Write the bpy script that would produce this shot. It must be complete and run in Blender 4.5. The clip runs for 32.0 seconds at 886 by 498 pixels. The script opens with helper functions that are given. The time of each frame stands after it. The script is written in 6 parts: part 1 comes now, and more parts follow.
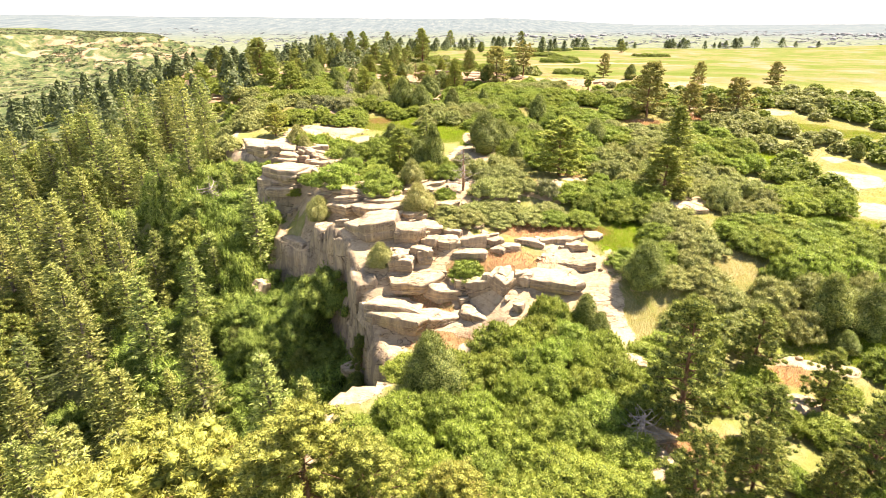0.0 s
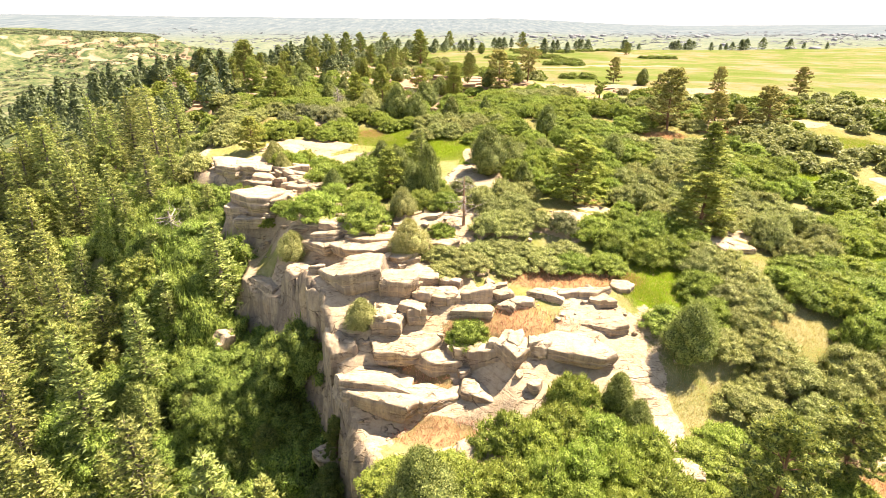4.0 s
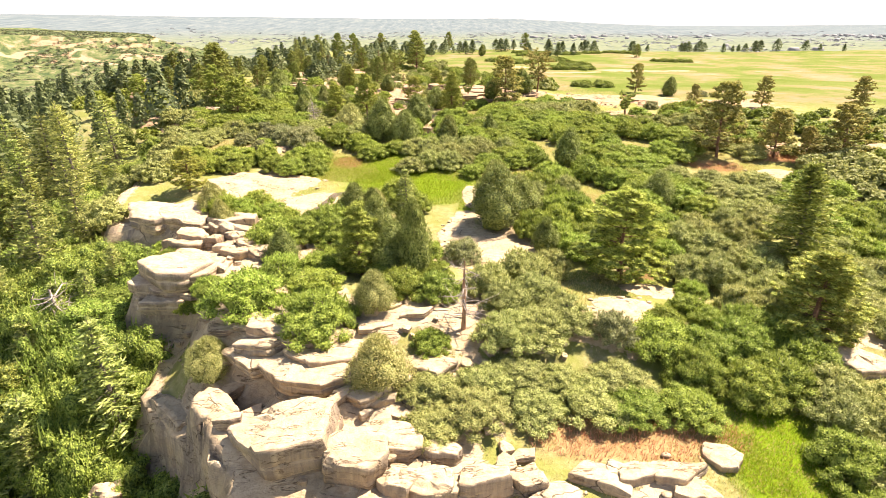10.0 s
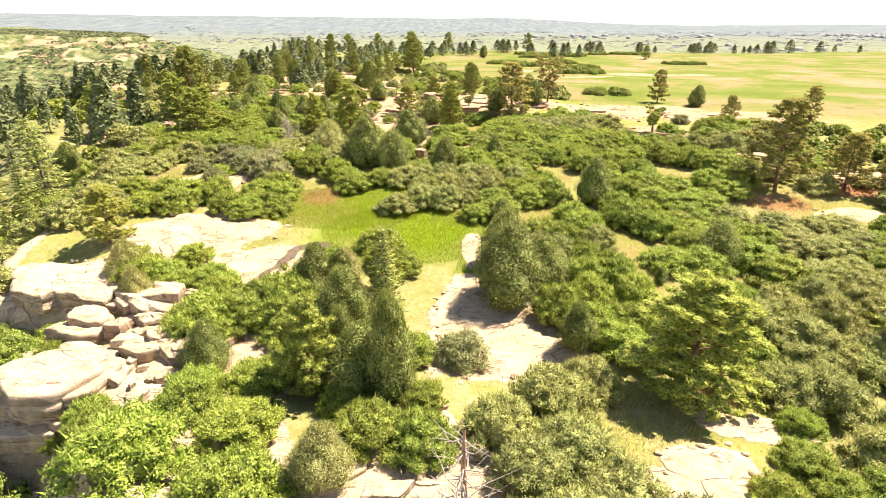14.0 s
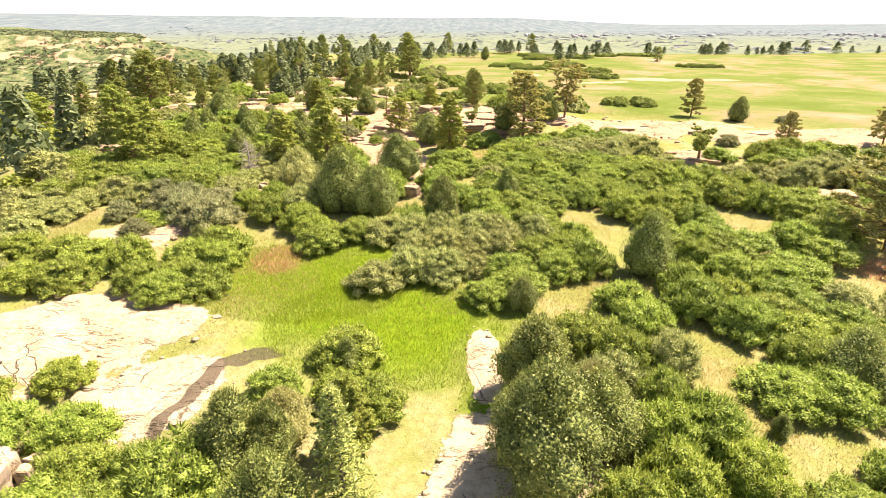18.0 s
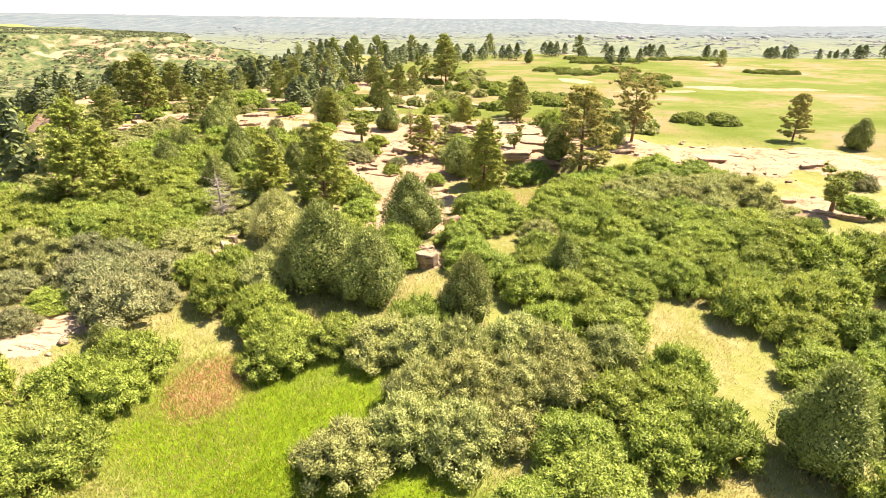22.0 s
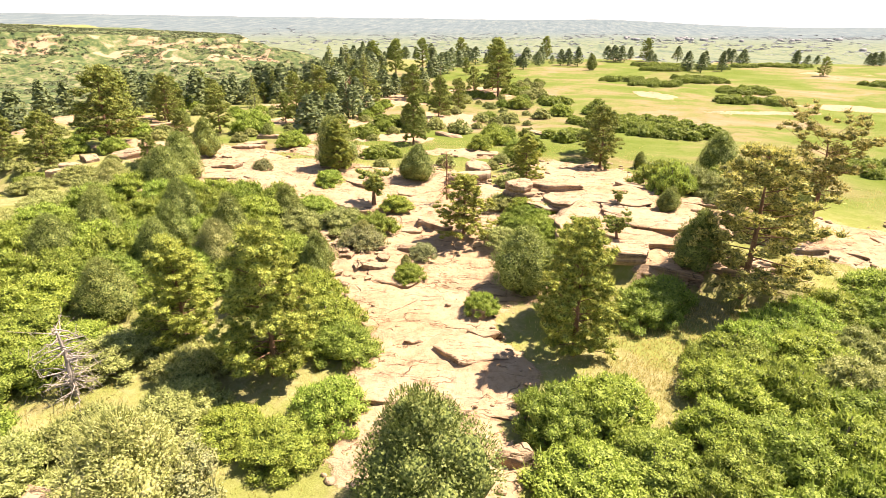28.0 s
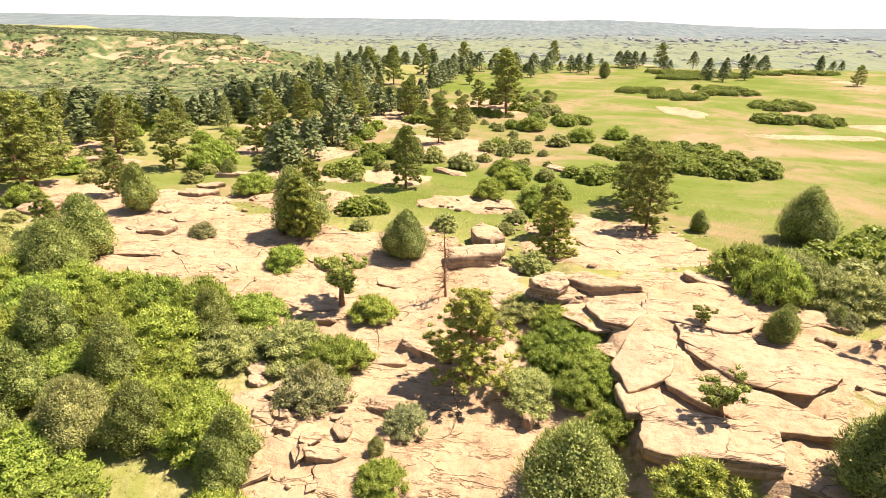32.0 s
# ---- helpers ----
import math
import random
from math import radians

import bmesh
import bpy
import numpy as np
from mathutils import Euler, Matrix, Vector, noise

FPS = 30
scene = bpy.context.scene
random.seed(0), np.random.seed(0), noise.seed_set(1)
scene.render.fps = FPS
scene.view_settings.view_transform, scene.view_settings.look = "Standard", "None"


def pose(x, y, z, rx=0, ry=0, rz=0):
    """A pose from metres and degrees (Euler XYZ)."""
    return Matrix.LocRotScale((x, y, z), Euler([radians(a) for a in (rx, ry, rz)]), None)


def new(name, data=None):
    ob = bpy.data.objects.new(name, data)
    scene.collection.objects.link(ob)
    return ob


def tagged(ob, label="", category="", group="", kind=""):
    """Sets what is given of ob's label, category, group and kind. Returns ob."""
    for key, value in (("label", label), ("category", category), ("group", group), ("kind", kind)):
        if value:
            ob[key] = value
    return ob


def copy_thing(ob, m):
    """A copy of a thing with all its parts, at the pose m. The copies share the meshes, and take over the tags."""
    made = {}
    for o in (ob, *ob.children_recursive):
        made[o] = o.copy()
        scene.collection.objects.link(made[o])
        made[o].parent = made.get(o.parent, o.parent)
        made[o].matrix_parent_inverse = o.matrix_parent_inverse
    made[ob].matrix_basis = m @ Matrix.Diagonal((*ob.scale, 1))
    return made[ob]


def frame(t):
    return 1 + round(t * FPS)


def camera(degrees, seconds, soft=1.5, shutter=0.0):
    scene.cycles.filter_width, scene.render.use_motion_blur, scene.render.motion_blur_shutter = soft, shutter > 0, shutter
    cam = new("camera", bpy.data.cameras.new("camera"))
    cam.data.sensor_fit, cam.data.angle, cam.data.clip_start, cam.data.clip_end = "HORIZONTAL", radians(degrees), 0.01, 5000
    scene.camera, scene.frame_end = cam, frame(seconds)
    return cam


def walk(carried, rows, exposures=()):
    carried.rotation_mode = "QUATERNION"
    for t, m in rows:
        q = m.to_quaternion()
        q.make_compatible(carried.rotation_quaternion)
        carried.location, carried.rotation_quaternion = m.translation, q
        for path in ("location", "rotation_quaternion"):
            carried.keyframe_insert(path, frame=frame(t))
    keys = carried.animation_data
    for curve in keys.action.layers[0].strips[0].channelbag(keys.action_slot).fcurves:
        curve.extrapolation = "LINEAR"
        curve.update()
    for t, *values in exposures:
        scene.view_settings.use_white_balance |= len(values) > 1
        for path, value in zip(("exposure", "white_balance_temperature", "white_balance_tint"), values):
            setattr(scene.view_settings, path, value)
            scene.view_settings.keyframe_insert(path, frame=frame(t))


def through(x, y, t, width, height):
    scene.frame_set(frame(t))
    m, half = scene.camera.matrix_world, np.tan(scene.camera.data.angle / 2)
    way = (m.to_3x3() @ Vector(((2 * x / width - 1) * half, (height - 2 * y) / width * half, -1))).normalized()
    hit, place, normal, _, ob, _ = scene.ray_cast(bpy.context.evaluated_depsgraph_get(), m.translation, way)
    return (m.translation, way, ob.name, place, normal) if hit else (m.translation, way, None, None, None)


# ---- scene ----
cam = camera(78.4, 32.0, soft=0.7)
METRES, EYE, TILT, LEAN, TURN = 100.0, 20.0, -22.6, 0.0, 0.0
ROWS = [
    (0.0, 0.0, 0.0, 0.0, -0.0, 0.0, 0.0),
    (0.5, 0.0001, 0.0092, 0.004, -0.01, 0.0, -0.0),
    (1.0, 0.0003, 0.0188, 0.0081, -0.01, 0.01, -0.0),
    (1.5, 0.0007, 0.0288, 0.0124, -0.0, 0.01, -0.01),
    (2.0, 0.001, 0.0388, 0.0171, -0.02, 0.01, -0.02),
    (2.5, 0.0013, 0.0492, 0.0218, -0.03, 0.01, -0.01),
    (3.0, 0.0017, 0.06, 0.0266, -0.03, 0.01, -0.02),
    (3.5, 0.0019, 0.0708, 0.0315, -0.05, 0.01, -0.04),
    (5.5, 0.0035, 0.1161, 0.0519, -0.09, 0.01, -0.0),
    (6.0, 0.0038, 0.1277, 0.057, -0.1, 0.01, -0.0),
    (6.5, 0.0042, 0.1397, 0.0619, -0.1, 0.01, -0.0),
    (7.0, 0.0045, 0.1519, 0.0668, -0.11, 0.01, -0.02),
    (7.5, 0.005, 0.1643, 0.0718, -0.13, 0.02, -0.04),
    (8.0, 0.0055, 0.1765, 0.077, -0.12, 0.02, -0.02),
    (8.5, 0.006, 0.1889, 0.0823, -0.13, 0.02, -0.04),
    (9.0, 0.0066, 0.2014, 0.0874, -0.11, 0.03, -0.04),
    (9.5, 0.0072, 0.2141, 0.0928, -0.11, 0.02, -0.04),
    (10.0, 0.0077, 0.2268, 0.0984, -0.09, 0.02, -0.05),
    (10.5, 0.0083, 0.2397, 0.1043, -0.05, 0.02, -0.07),
    (11.0, 0.0088, 0.2529, 0.1104, -0.02, 0.0, -0.04),
    (11.5, 0.0092, 0.2661, 0.1166, -0.04, -0.01, -0.05),
    (12.0, 0.0098, 0.2799, 0.1225, -0.03, -0.02, -0.06),
    (12.5, 0.0106, 0.2939, 0.1286, -0.03, -0.02, -0.07),
    (13.0, 0.0114, 0.3082, 0.1348, -0.02, -0.03, -0.04),
    (13.5, 0.0119, 0.3229, 0.1411, -0.04, -0.04, -0.06),
    (14.0, 0.0123, 0.3382, 0.147, -0.07, -0.03, -0.1),
    (14.5, 0.013, 0.3538, 0.1533, -0.05, -0.06, -0.09),
    (16.5, 0.0147, 0.4149, 0.18, -0.08, -0.05, -0.09),
    (17.0, 0.0147, 0.4301, 0.1866, -0.1, -0.07, -0.05),
    (17.5, 0.0147, 0.4456, 0.1932, -0.06, -0.07, -0.03),
    (18.0, 0.0143, 0.4613, 0.1999, -0.07, -0.06, -0.05),
    (18.5, 0.0143, 0.4771, 0.2066, -0.05, -0.08, -0.07),
    (19.0, 0.0145, 0.4934, 0.213, -0.05, -0.09, -0.08),
    (19.5, 0.0151, 0.5101, 0.2194, -0.07, -0.09, -0.06),
    (20.0, 0.0158, 0.5271, 0.226, -0.07, -0.07, -0.07),
    (20.5, 0.0166, 0.544, 0.2328, -0.05, -0.08, -0.04),
    (21.0, 0.0175, 0.5609, 0.2398, 1.04, -0.06, -0.55),
    (21.5, 0.0182, 0.5779, 0.2468, 2.31, -0.04, -1.11),
    (22.0, 0.0189, 0.5947, 0.2539, 3.73, -0.05, -1.75),
    (22.5, 0.0192, 0.6117, 0.2611, 5.0, -0.08, -2.32),
    (23.0, 0.019, 0.6286, 0.2684, 6.09, -0.11, -2.77),
    (23.5, 0.0181, 0.6453, 0.2756, 6.76, -0.13, -3.06),
    (24.0, 0.0168, 0.6623, 0.2826, 7.05, -0.13, -3.19),
    (24.5, 0.015, 0.6795, 0.2899, 7.38, -0.18, -3.32),
    (25.0, 0.0129, 0.6966, 0.2968, 7.63, -0.17, -3.47),
    (25.5, 0.0108, 0.7139, 0.3037, 7.82, -0.17, -3.56),
    (27.5, 0.0008, 0.7796, 0.3319, 8.26, -0.18, -3.65),
    (28.0, -0.0019, 0.7952, 0.3394, 8.33, -0.18, -3.69),
    (28.5, -0.0044, 0.8103, 0.3471, 8.4, -0.18, -3.73),
    (29.0, -0.0068, 0.8252, 0.3546, 8.43, -0.18, -3.76),
    (29.5, -0.0093, 0.8402, 0.362, 8.47, -0.2, -3.77),
    (30.0, -0.0116, 0.8554, 0.3695, 8.51, -0.2, -3.75),
    (30.5, -0.0137, 0.87, 0.3774, 8.55, -0.2, -3.76),
    (31.0, -0.0158, 0.8843, 0.3854, 8.58, -0.2, -3.77),
    (31.5, -0.018, 0.8983, 0.3931, 8.57, -0.17, -3.81),
    (32.0, -0.0201, 0.9122, 0.4012, 8.58, -0.17, -3.84),
]
walk(cam, [(t, pose(0, 0, EYE, TILT, LEAN, TURN) @ pose(METRES * x, METRES * y, METRES * z, 90 + pitch, roll, yaw)) for t, x, y, z, yaw, pitch, roll in ROWS],
     exposures=[(0.0, 1.77, 7500, 21), (10.0, 1.64, 7500, 21), (25.0, 1.62, 7500, 21), (29.0, 1.52, 7500, 21), (32.0, 1.36, 7500, 21)])

# ---------------------------------------------------------------- light
SUN_DIR = Vector((0.62, 0.36, 1.12)).normalized()       # towards the sun: high, to the right and a little ahead
world = bpy.data.worlds.new("sky")
scene.world = world
world.use_nodes = True
wn, wl = world.node_tree.nodes, world.node_tree.links
sky = wn.new("ShaderNodeTexSky")
sky.sky_type = "NISHITA"
sky.sun_disc = False
sky.sun_elevation = math.asin(SUN_DIR.z)
sky.sun_rotation = math.atan2(SUN_DIR.x, SUN_DIR.y)
sky.air_density, sky.dust_density, sky.ozone_density = 1.0, 1.0, 1.0
sky.altitude = 1900
# bright summer haze that whitens the sky towards the horizon
way = wn.new("ShaderNodeTexCoord")
split = wn.new("ShaderNodeSeparateXYZ")
wl.new(way.outputs["Generated"], split.inputs[0])
veil = wn.new("ShaderNodeMapRange")
veil.inputs["From Min"].default_value, veil.inputs["From Max"].default_value = 0.0, 0.45
veil.inputs["To Min"].default_value, veil.inputs["To Max"].default_value = 0.95, 0.0
wl.new(split.outputs["Z"], veil.inputs["Value"])
haze = wn.new("ShaderNodeMix")
haze.data_type = "RGBA"
haze.inputs[7].default_value = (8.4, 8.6, 9.0, 1)
wl.new(veil.outputs[0], haze.inputs[0])
wl.new(sky.outputs["Color"], haze.inputs[6])
wl.new(haze.outputs[2], wn["Background"].inputs["Color"])
wn["Background"].inputs["Strength"].default_value = 0.085
sun_data = bpy.data.lights.new("sun", "SUN")
sun_data.energy, sun_data.angle, sun_data.color = 5.0, radians(0.55), (1.0, 0.95, 0.86)
sun = new("sun", sun_data)
sun.matrix_world = Matrix.Translation((0, 0, 300)) @ SUN_DIR.to_track_quat("Z", "Y").to_matrix().to_4x4()


# ---------------------------------------------------------------- materials
def shader(name, rough=0.8):
    m = bpy.data.materials.new(name)
    m.use_nodes = True
    b = m.node_tree.nodes["Principled BSDF"]
    b.inputs["Roughness"].default_value = rough
    b.inputs["Specular IOR Level"].default_value = 0.25
    return m, m.node_tree.nodes, m.node_tree.links, b


def noise_node(n, l, scale, detail=4, rough=0.6, vec=None, dist=0.0):
    t = n.new("ShaderNodeTexNoise")
    t.inputs["Scale"].default_value, t.inputs["Detail"].default_value = scale, detail
    t.inputs["Roughness"].default_value, t.inputs["Distortion"].default_value = rough, dist
    if vec:
        l.new(vec, t.inputs["Vector"])
    return t.outputs["Fac"]


def ramp(n, l, fac, stops):
    r = n.new("ShaderNodeValToRGB")
    e = r.color_ramp.elements
    while len(e) < len(stops):
        e.new(0.5)
    for k, (p, c) in zip(e, stops):
        k.position, k.color = p, (*c, 1) if len(c) == 3 else c
    l.new(fac, r.inputs["Fac"])
    return r.outputs["Color"]


def mix(n, l, fac, a, b, mode="MIX"):
    m = n.new("ShaderNodeMix")
    m.data_type, m.blend_type = "RGBA", mode
    for k, v in ((0, fac), (6, a), (7, b)):
        if isinstance(v, (int, float)):
            m.inputs[k].default_value = v
        elif isinstance(v, tuple):
            m.inputs[k].default_value = (*v, 1)
        else:
            l.new(v, m.inputs[k])
    return m.outputs[2]


def maths(n, l, op, a, b=None, clamp=False):
    m = n.new("ShaderNodeMath")
    m.operation, m.use_clamp = op, clamp
    for k, v in enumerate((a, b)):
        if v is None:
            continue
        if isinstance(v, (int, float)):
            m.inputs[k].default_value = v
        else:
            l.new(v, m.inputs[k])
    return m.outputs[0]


def bump(n, l, height, strength, dist, b):
    k = n.new("ShaderNodeBump")
    k.inputs["Strength"].default_value, k.inputs["Distance"].default_value = strength, dist
    l.new(height, k.inputs["Height"])
    l.new(k.outputs["Normal"], b.inputs["Normal"])


COLOURS = {}


def foliage(name, dark, mid, light, through=0.3, rough=0.55):
    """Leaves: each leaf and each plant varies in colour, and lets some light through."""
    m, n, l, b = shader(name, rough)
    dark, mid, light = [(1.23 * r, 1.1 * g, 1.22 * b_) for r, g, b_ in (dark, mid, light)]
    COLOURS[m.name] = (dark, mid, light)
    geo, info = n.new("ShaderNodeNewGeometry"), n.new("ShaderNodeObjectInfo")
    c = ramp(n, l, geo.outputs["Random Per Island"], [(0.0, dark), (0.45, mid), (1.0, light)])
    hue = n.new("ShaderNodeHueSaturation")
    l.new(c, hue.inputs["Color"])
    tint = n.new("ShaderNodeMapRange")
    l.new(info.outputs["Random"], tint.inputs["Value"])
    tint.inputs["To Min"].default_value, tint.inputs["To Max"].default_value = 0.488, 0.515
    l.new(tint.outputs[0], hue.inputs["Hue"])
    val = n.new("ShaderNodeMapRange")
    rnd = maths(n, l, "FRACT", maths(n, l, "MULTIPLY", info.outputs["Random"], 7.31))
    l.new(rnd, val.inputs["Value"])
    val.inputs["To Min"].default_value, val.inputs["To Max"].default_value = 0.78, 1.2
    l.new(val.outputs[0], hue.inputs["Value"])
    l.new(hue.outputs["Color"], b.inputs["Base Color"])
    tr = n.new("ShaderNodeBsdfTranslucent")
    l.new(hue.outputs["Color"], tr.inputs["Color"])
    sh = n.new("ShaderNodeMixShader")
    sh.inputs[0].default_value = through
    l.new(b.outputs[0], sh.inputs[1])
    l.new(tr.outputs[0], sh.inputs[2])
    l.new(sh.outputs[0], n["Material Output"].inputs["Surface"])
    return m


def bark(name, a, b_, scale=9.0):
    m, n, l, b = shader(name, 0.9)
    co = n.new("ShaderNodeTexCoord").outputs["Object"]
    mp = n.new("ShaderNodeMapping")
    mp.inputs["Scale"].default_value = (1, 1, 0.25)
    l.new(co, mp.inputs["Vector"])
    f = noise_node(n, l, scale, 5, 0.65, mp.outputs[0])
    l.new(ramp(n, l, f, [(0.3, a), (0.7, b_)]), b.inputs["Base Color"])
    bump(n, l, f, 0.6, 0.03, b)
    return m


LEAF_OAK = foliage("oak_leaves", (0.11, 0.17, 0.022), (0.22, 0.315, 0.044), (0.33, 0.42, 0.08), 0.42)
LEAF_OAK_GREY = foliage("mahogany_leaves", (0.17, 0.215, 0.05), (0.26, 0.31, 0.085), (0.37, 0.42, 0.14), 0.35)
LEAF_PINE = foliage("pine_needles", (0.075, 0.115, 0.022), (0.19, 0.25, 0.042), (0.34, 0.39, 0.085), 0.35)
LEAF_PINE_OLD = foliage("pine_needles_olive", (0.1, 0.12, 0.026), (0.28, 0.28, 0.065), (0.46, 0.43, 0.12), 0.4)
LEAF_PINE_DRY = foliage("pine_needles_yellow", (0.15, 0.19, 0.03), (0.29, 0.34, 0.055), (0.43, 0.46, 0.1), 0.42)
LEAF_FIR = foliage("fir_needles", (0.07, 0.11, 0.03), (0.25, 0.32, 0.075), (0.46, 0.52, 0.15), 0.38)
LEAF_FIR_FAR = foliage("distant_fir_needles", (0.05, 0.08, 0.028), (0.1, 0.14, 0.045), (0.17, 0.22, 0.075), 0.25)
LEAF_JUNIPER = foliage("juniper_sprays", (0.085, 0.125, 0.026), (0.165, 0.22, 0.046), (0.27, 0.325, 0.085), 0.32)
LEAF_JUNIPER_PALE = foliage("juniper_sprays_pale", (0.17, 0.2, 0.05), (0.275, 0.305, 0.09), (0.38, 0.4, 0.15), 0.34)
LEAF_MAPLE = foliage("maple_leaves", (0.085, 0.14, 0.022), (0.2, 0.3, 0.046), (0.33, 0.43, 0.085), 0.4)
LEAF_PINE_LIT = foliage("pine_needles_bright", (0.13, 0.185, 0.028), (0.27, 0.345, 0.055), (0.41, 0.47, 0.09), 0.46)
# far scrub lightened and greyed, aerial haze put into its leaf colour
LEAF_FAR_HAZED = foliage("hazed_scrub_leaves", (0.07, 0.1, 0.045), (0.11, 0.145, 0.06), (0.16, 0.19, 0.085), 0.2)
LEAF_SAGE = foliage("sage_leaves", (0.12, 0.15, 0.055), (0.2, 0.235, 0.085), (0.29, 0.32, 0.13), 0.3)
GRASS_GREEN = foliage("grass_green", (0.13, 0.21, 0.01), (0.21, 0.3, 0.016), (0.36, 0.39, 0.05), 0.45)
GRASS_DRY = foliage("grass_dry", (0.35, 0.355, 0.095), (0.47, 0.455, 0.145), (0.57, 0.53, 0.23), 0.58)
GRASS_RED = foliage("grass_red", (0.304, 0.16, 0.08), (0.4, 0.224, 0.112), (0.44, 0.304, 0.16), 0.4)
# grove leaves tinted blue-grey: distance haze painted into the colour
LEAF_PLAIN_HAZED = foliage("hazed_grove_leaves", (0.11, 0.14, 0.14), (0.14, 0.17, 0.16), (0.17, 0.2, 0.185), 0.2)
PALE_PLASTER = bark("pale_plaster", (0.2, 0.2, 0.2), (0.28, 0.275, 0.27), 0.05)
BARK_PINE = bark("pine_bark", (0.1, 0.055, 0.03), (0.3, 0.17, 0.1))
BARK_GREY = bark("grey_bark", (0.1, 0.08, 0.06), (0.26, 0.22, 0.18))
BARK_DEAD = bark("weathered_dead_wood", (0.2, 0.16, 0.13), (0.5, 0.44, 0.38))


def stone_nodes(n, l, pos):
    """Pale sandstone: warm blotches, thin bedding lines, grey lichen and dark cracks. Returns colour and height."""
    big = noise_node(n, l, 0.22, 5, 0.6, pos)
    fine = noise_node(n, l, 3.0, 6, 0.7, pos)
    c = ramp(n, l, big, [(0.3, (0.32, 0.228, 0.132)), (0.48, (0.376, 0.296, 0.196)), (0.7, (0.4, 0.34, 0.248))])
    c = mix(n, l, 0.55, c, ramp(n, l, fine, [(0.3, (0.16, 0.112, 0.068)), (0.48, (0.376, 0.296, 0.2)), (0.8, (0.464, 0.4, 0.304))]))
    mp = n.new("ShaderNodeMapping")
    mp.inputs["Scale"].default_value = (0.35, 0.35, 6.0)
    l.new(pos, mp.inputs["Vector"])
    bed = noise_node(n, l, 1.0, 4, 0.7, mp.outputs[0], 0.4)
    c = mix(n, l, ramp(n, l, bed, [(0.52, (0, 0, 0)), (0.62, (0.296, 0.296, 0.296))]), c, (0.213, 0.148, 0.0944))
    lich = noise_node(n, l, 0.9, 6, 0.75, pos, 0.6)
    c = mix(n, l, ramp(n, l, lich, [(0.56, (0, 0, 0)), (0.66, (0.326, 0.326, 0.326))]), c, (0.178, 0.16, 0.136))
    # upright faces: dark stain streaks, spread wide as painted shade on the sides
    face = n.new("ShaderNodeSeparateXYZ")
    l.new(n.new("ShaderNodeNewGeometry").outputs["True Normal"], face.inputs[0])
    upright = ramp(n, l, maths(n, l, "ABSOLUTE", face.outputs["Z"]), [(0.35, (1, 1, 1)), (0.7, (0, 0, 0))])
    mp3 = n.new("ShaderNodeMapping")
    mp3.inputs["Scale"].default_value = (1.3, 1.3, 0.16)
    l.new(pos, mp3.inputs["Vector"])
    streak_shade = ramp(n, l, noise_node(n, l, 1.0, 6, 0.7, mp3.outputs[0], 0.3), [(0.36, (0.1, 0.1, 0.1)), (0.56, (0.85, 0.85, 0.85))])
    c = mix(n, l, maths(n, l, "MULTIPLY", streak_shade, upright), c, (0.165, 0.135, 0.11))
    rust = noise_node(n, l, 0.5, 4, 0.65, pos, 1.0)
    c = mix(n, l, ramp(n, l, rust, [(0.6, (0, 0, 0)), (0.72, (0.296, 0.296, 0.296))]), c, (0.296, 0.154, 0.071))
    mp2 = n.new("ShaderNodeMapping")
    mp2.inputs["Scale"].default_value = (0.24, 0.6, 0.48)
    mp2.inputs["Rotation"].default_value = (0, 0, 0.3)
    warp = n.new("ShaderNodeTexNoise")
    warp.inputs["Scale"].default_value, warp.inputs["Detail"].default_value = 0.7, 6
    l.new(pos, warp.inputs["Vector"])
    bent = n.new("ShaderNodeVectorMath")
    bent.operation = "MULTIPLY_ADD"
    bent.inputs[1].default_value = (0.7, 0.7, 0.7)
    l.new(warp.outputs["Color"], bent.inputs[0])
    l.new(pos, bent.inputs[2])
    l.new(bent.outputs[0], mp2.inputs["Vector"])
    cell = n.new("ShaderNodeTexVoronoi")
    cell.feature = "DISTANCE_TO_EDGE"
    cell.inputs["Scale"].default_value = 1.0
    l.new(mp2.outputs[0], cell.inputs["Vector"])
    part_of = noise_node(n, l, 0.45, 3, 0.6, pos, 0.5)
    cut = maths(n, l, "MULTIPLY", ramp(n, l, cell.outputs["Distance"], [(0.0, (1, 1, 1)), (0.011, (0, 0, 0))]), ramp(n, l, part_of, [(0.5, (0, 0, 0)), (0.58, (1, 1, 1))]))
    # long thin seams that follow the beds
    mp4 = n.new("ShaderNodeMapping")
    mp4.inputs["Scale"].default_value = (0.16, 0.75, 0.9)
    mp4.inputs["Rotation"].default_value = (0, 0, 0.22)
    l.new(pos, mp4.inputs["Vector"])
    wave = maths(n, l, "ABSOLUTE", maths(n, l, "SUBTRACT", noise_node(n, l, 1.0, 5, 0.62, mp4.outputs[0], 0.3), 0.5))
    seam = maths(n, l, "MULTIPLY", ramp(n, l, wave, [(0.0, (0.8, 0.8, 0.8)), (0.011, (0, 0, 0))]), ramp(n, l, noise_node(n, l, 0.6, 3, 0.6, pos), [(0.44, (0, 0, 0)), (0.52, (1, 1, 1))]))
    c = mix(n, l, seam, c, (0.1, 0.068, 0.045))
    # the beds of the upper shelf are pinker and darker than those of the cliff
    where = n.new("ShaderNodeSeparateXYZ")
    l.new(pos, where.inputs[0])
    up = n.new("ShaderNodeMapRange")
    up.inputs["From Min"].default_value, up.inputs["From Max"].default_value = 76.0, 108.0
    l.new(maths(n, l, "ADD", where.outputs["Y"], maths(n, l, "MULTIPLY", big, 14.0)), up.inputs["Value"])
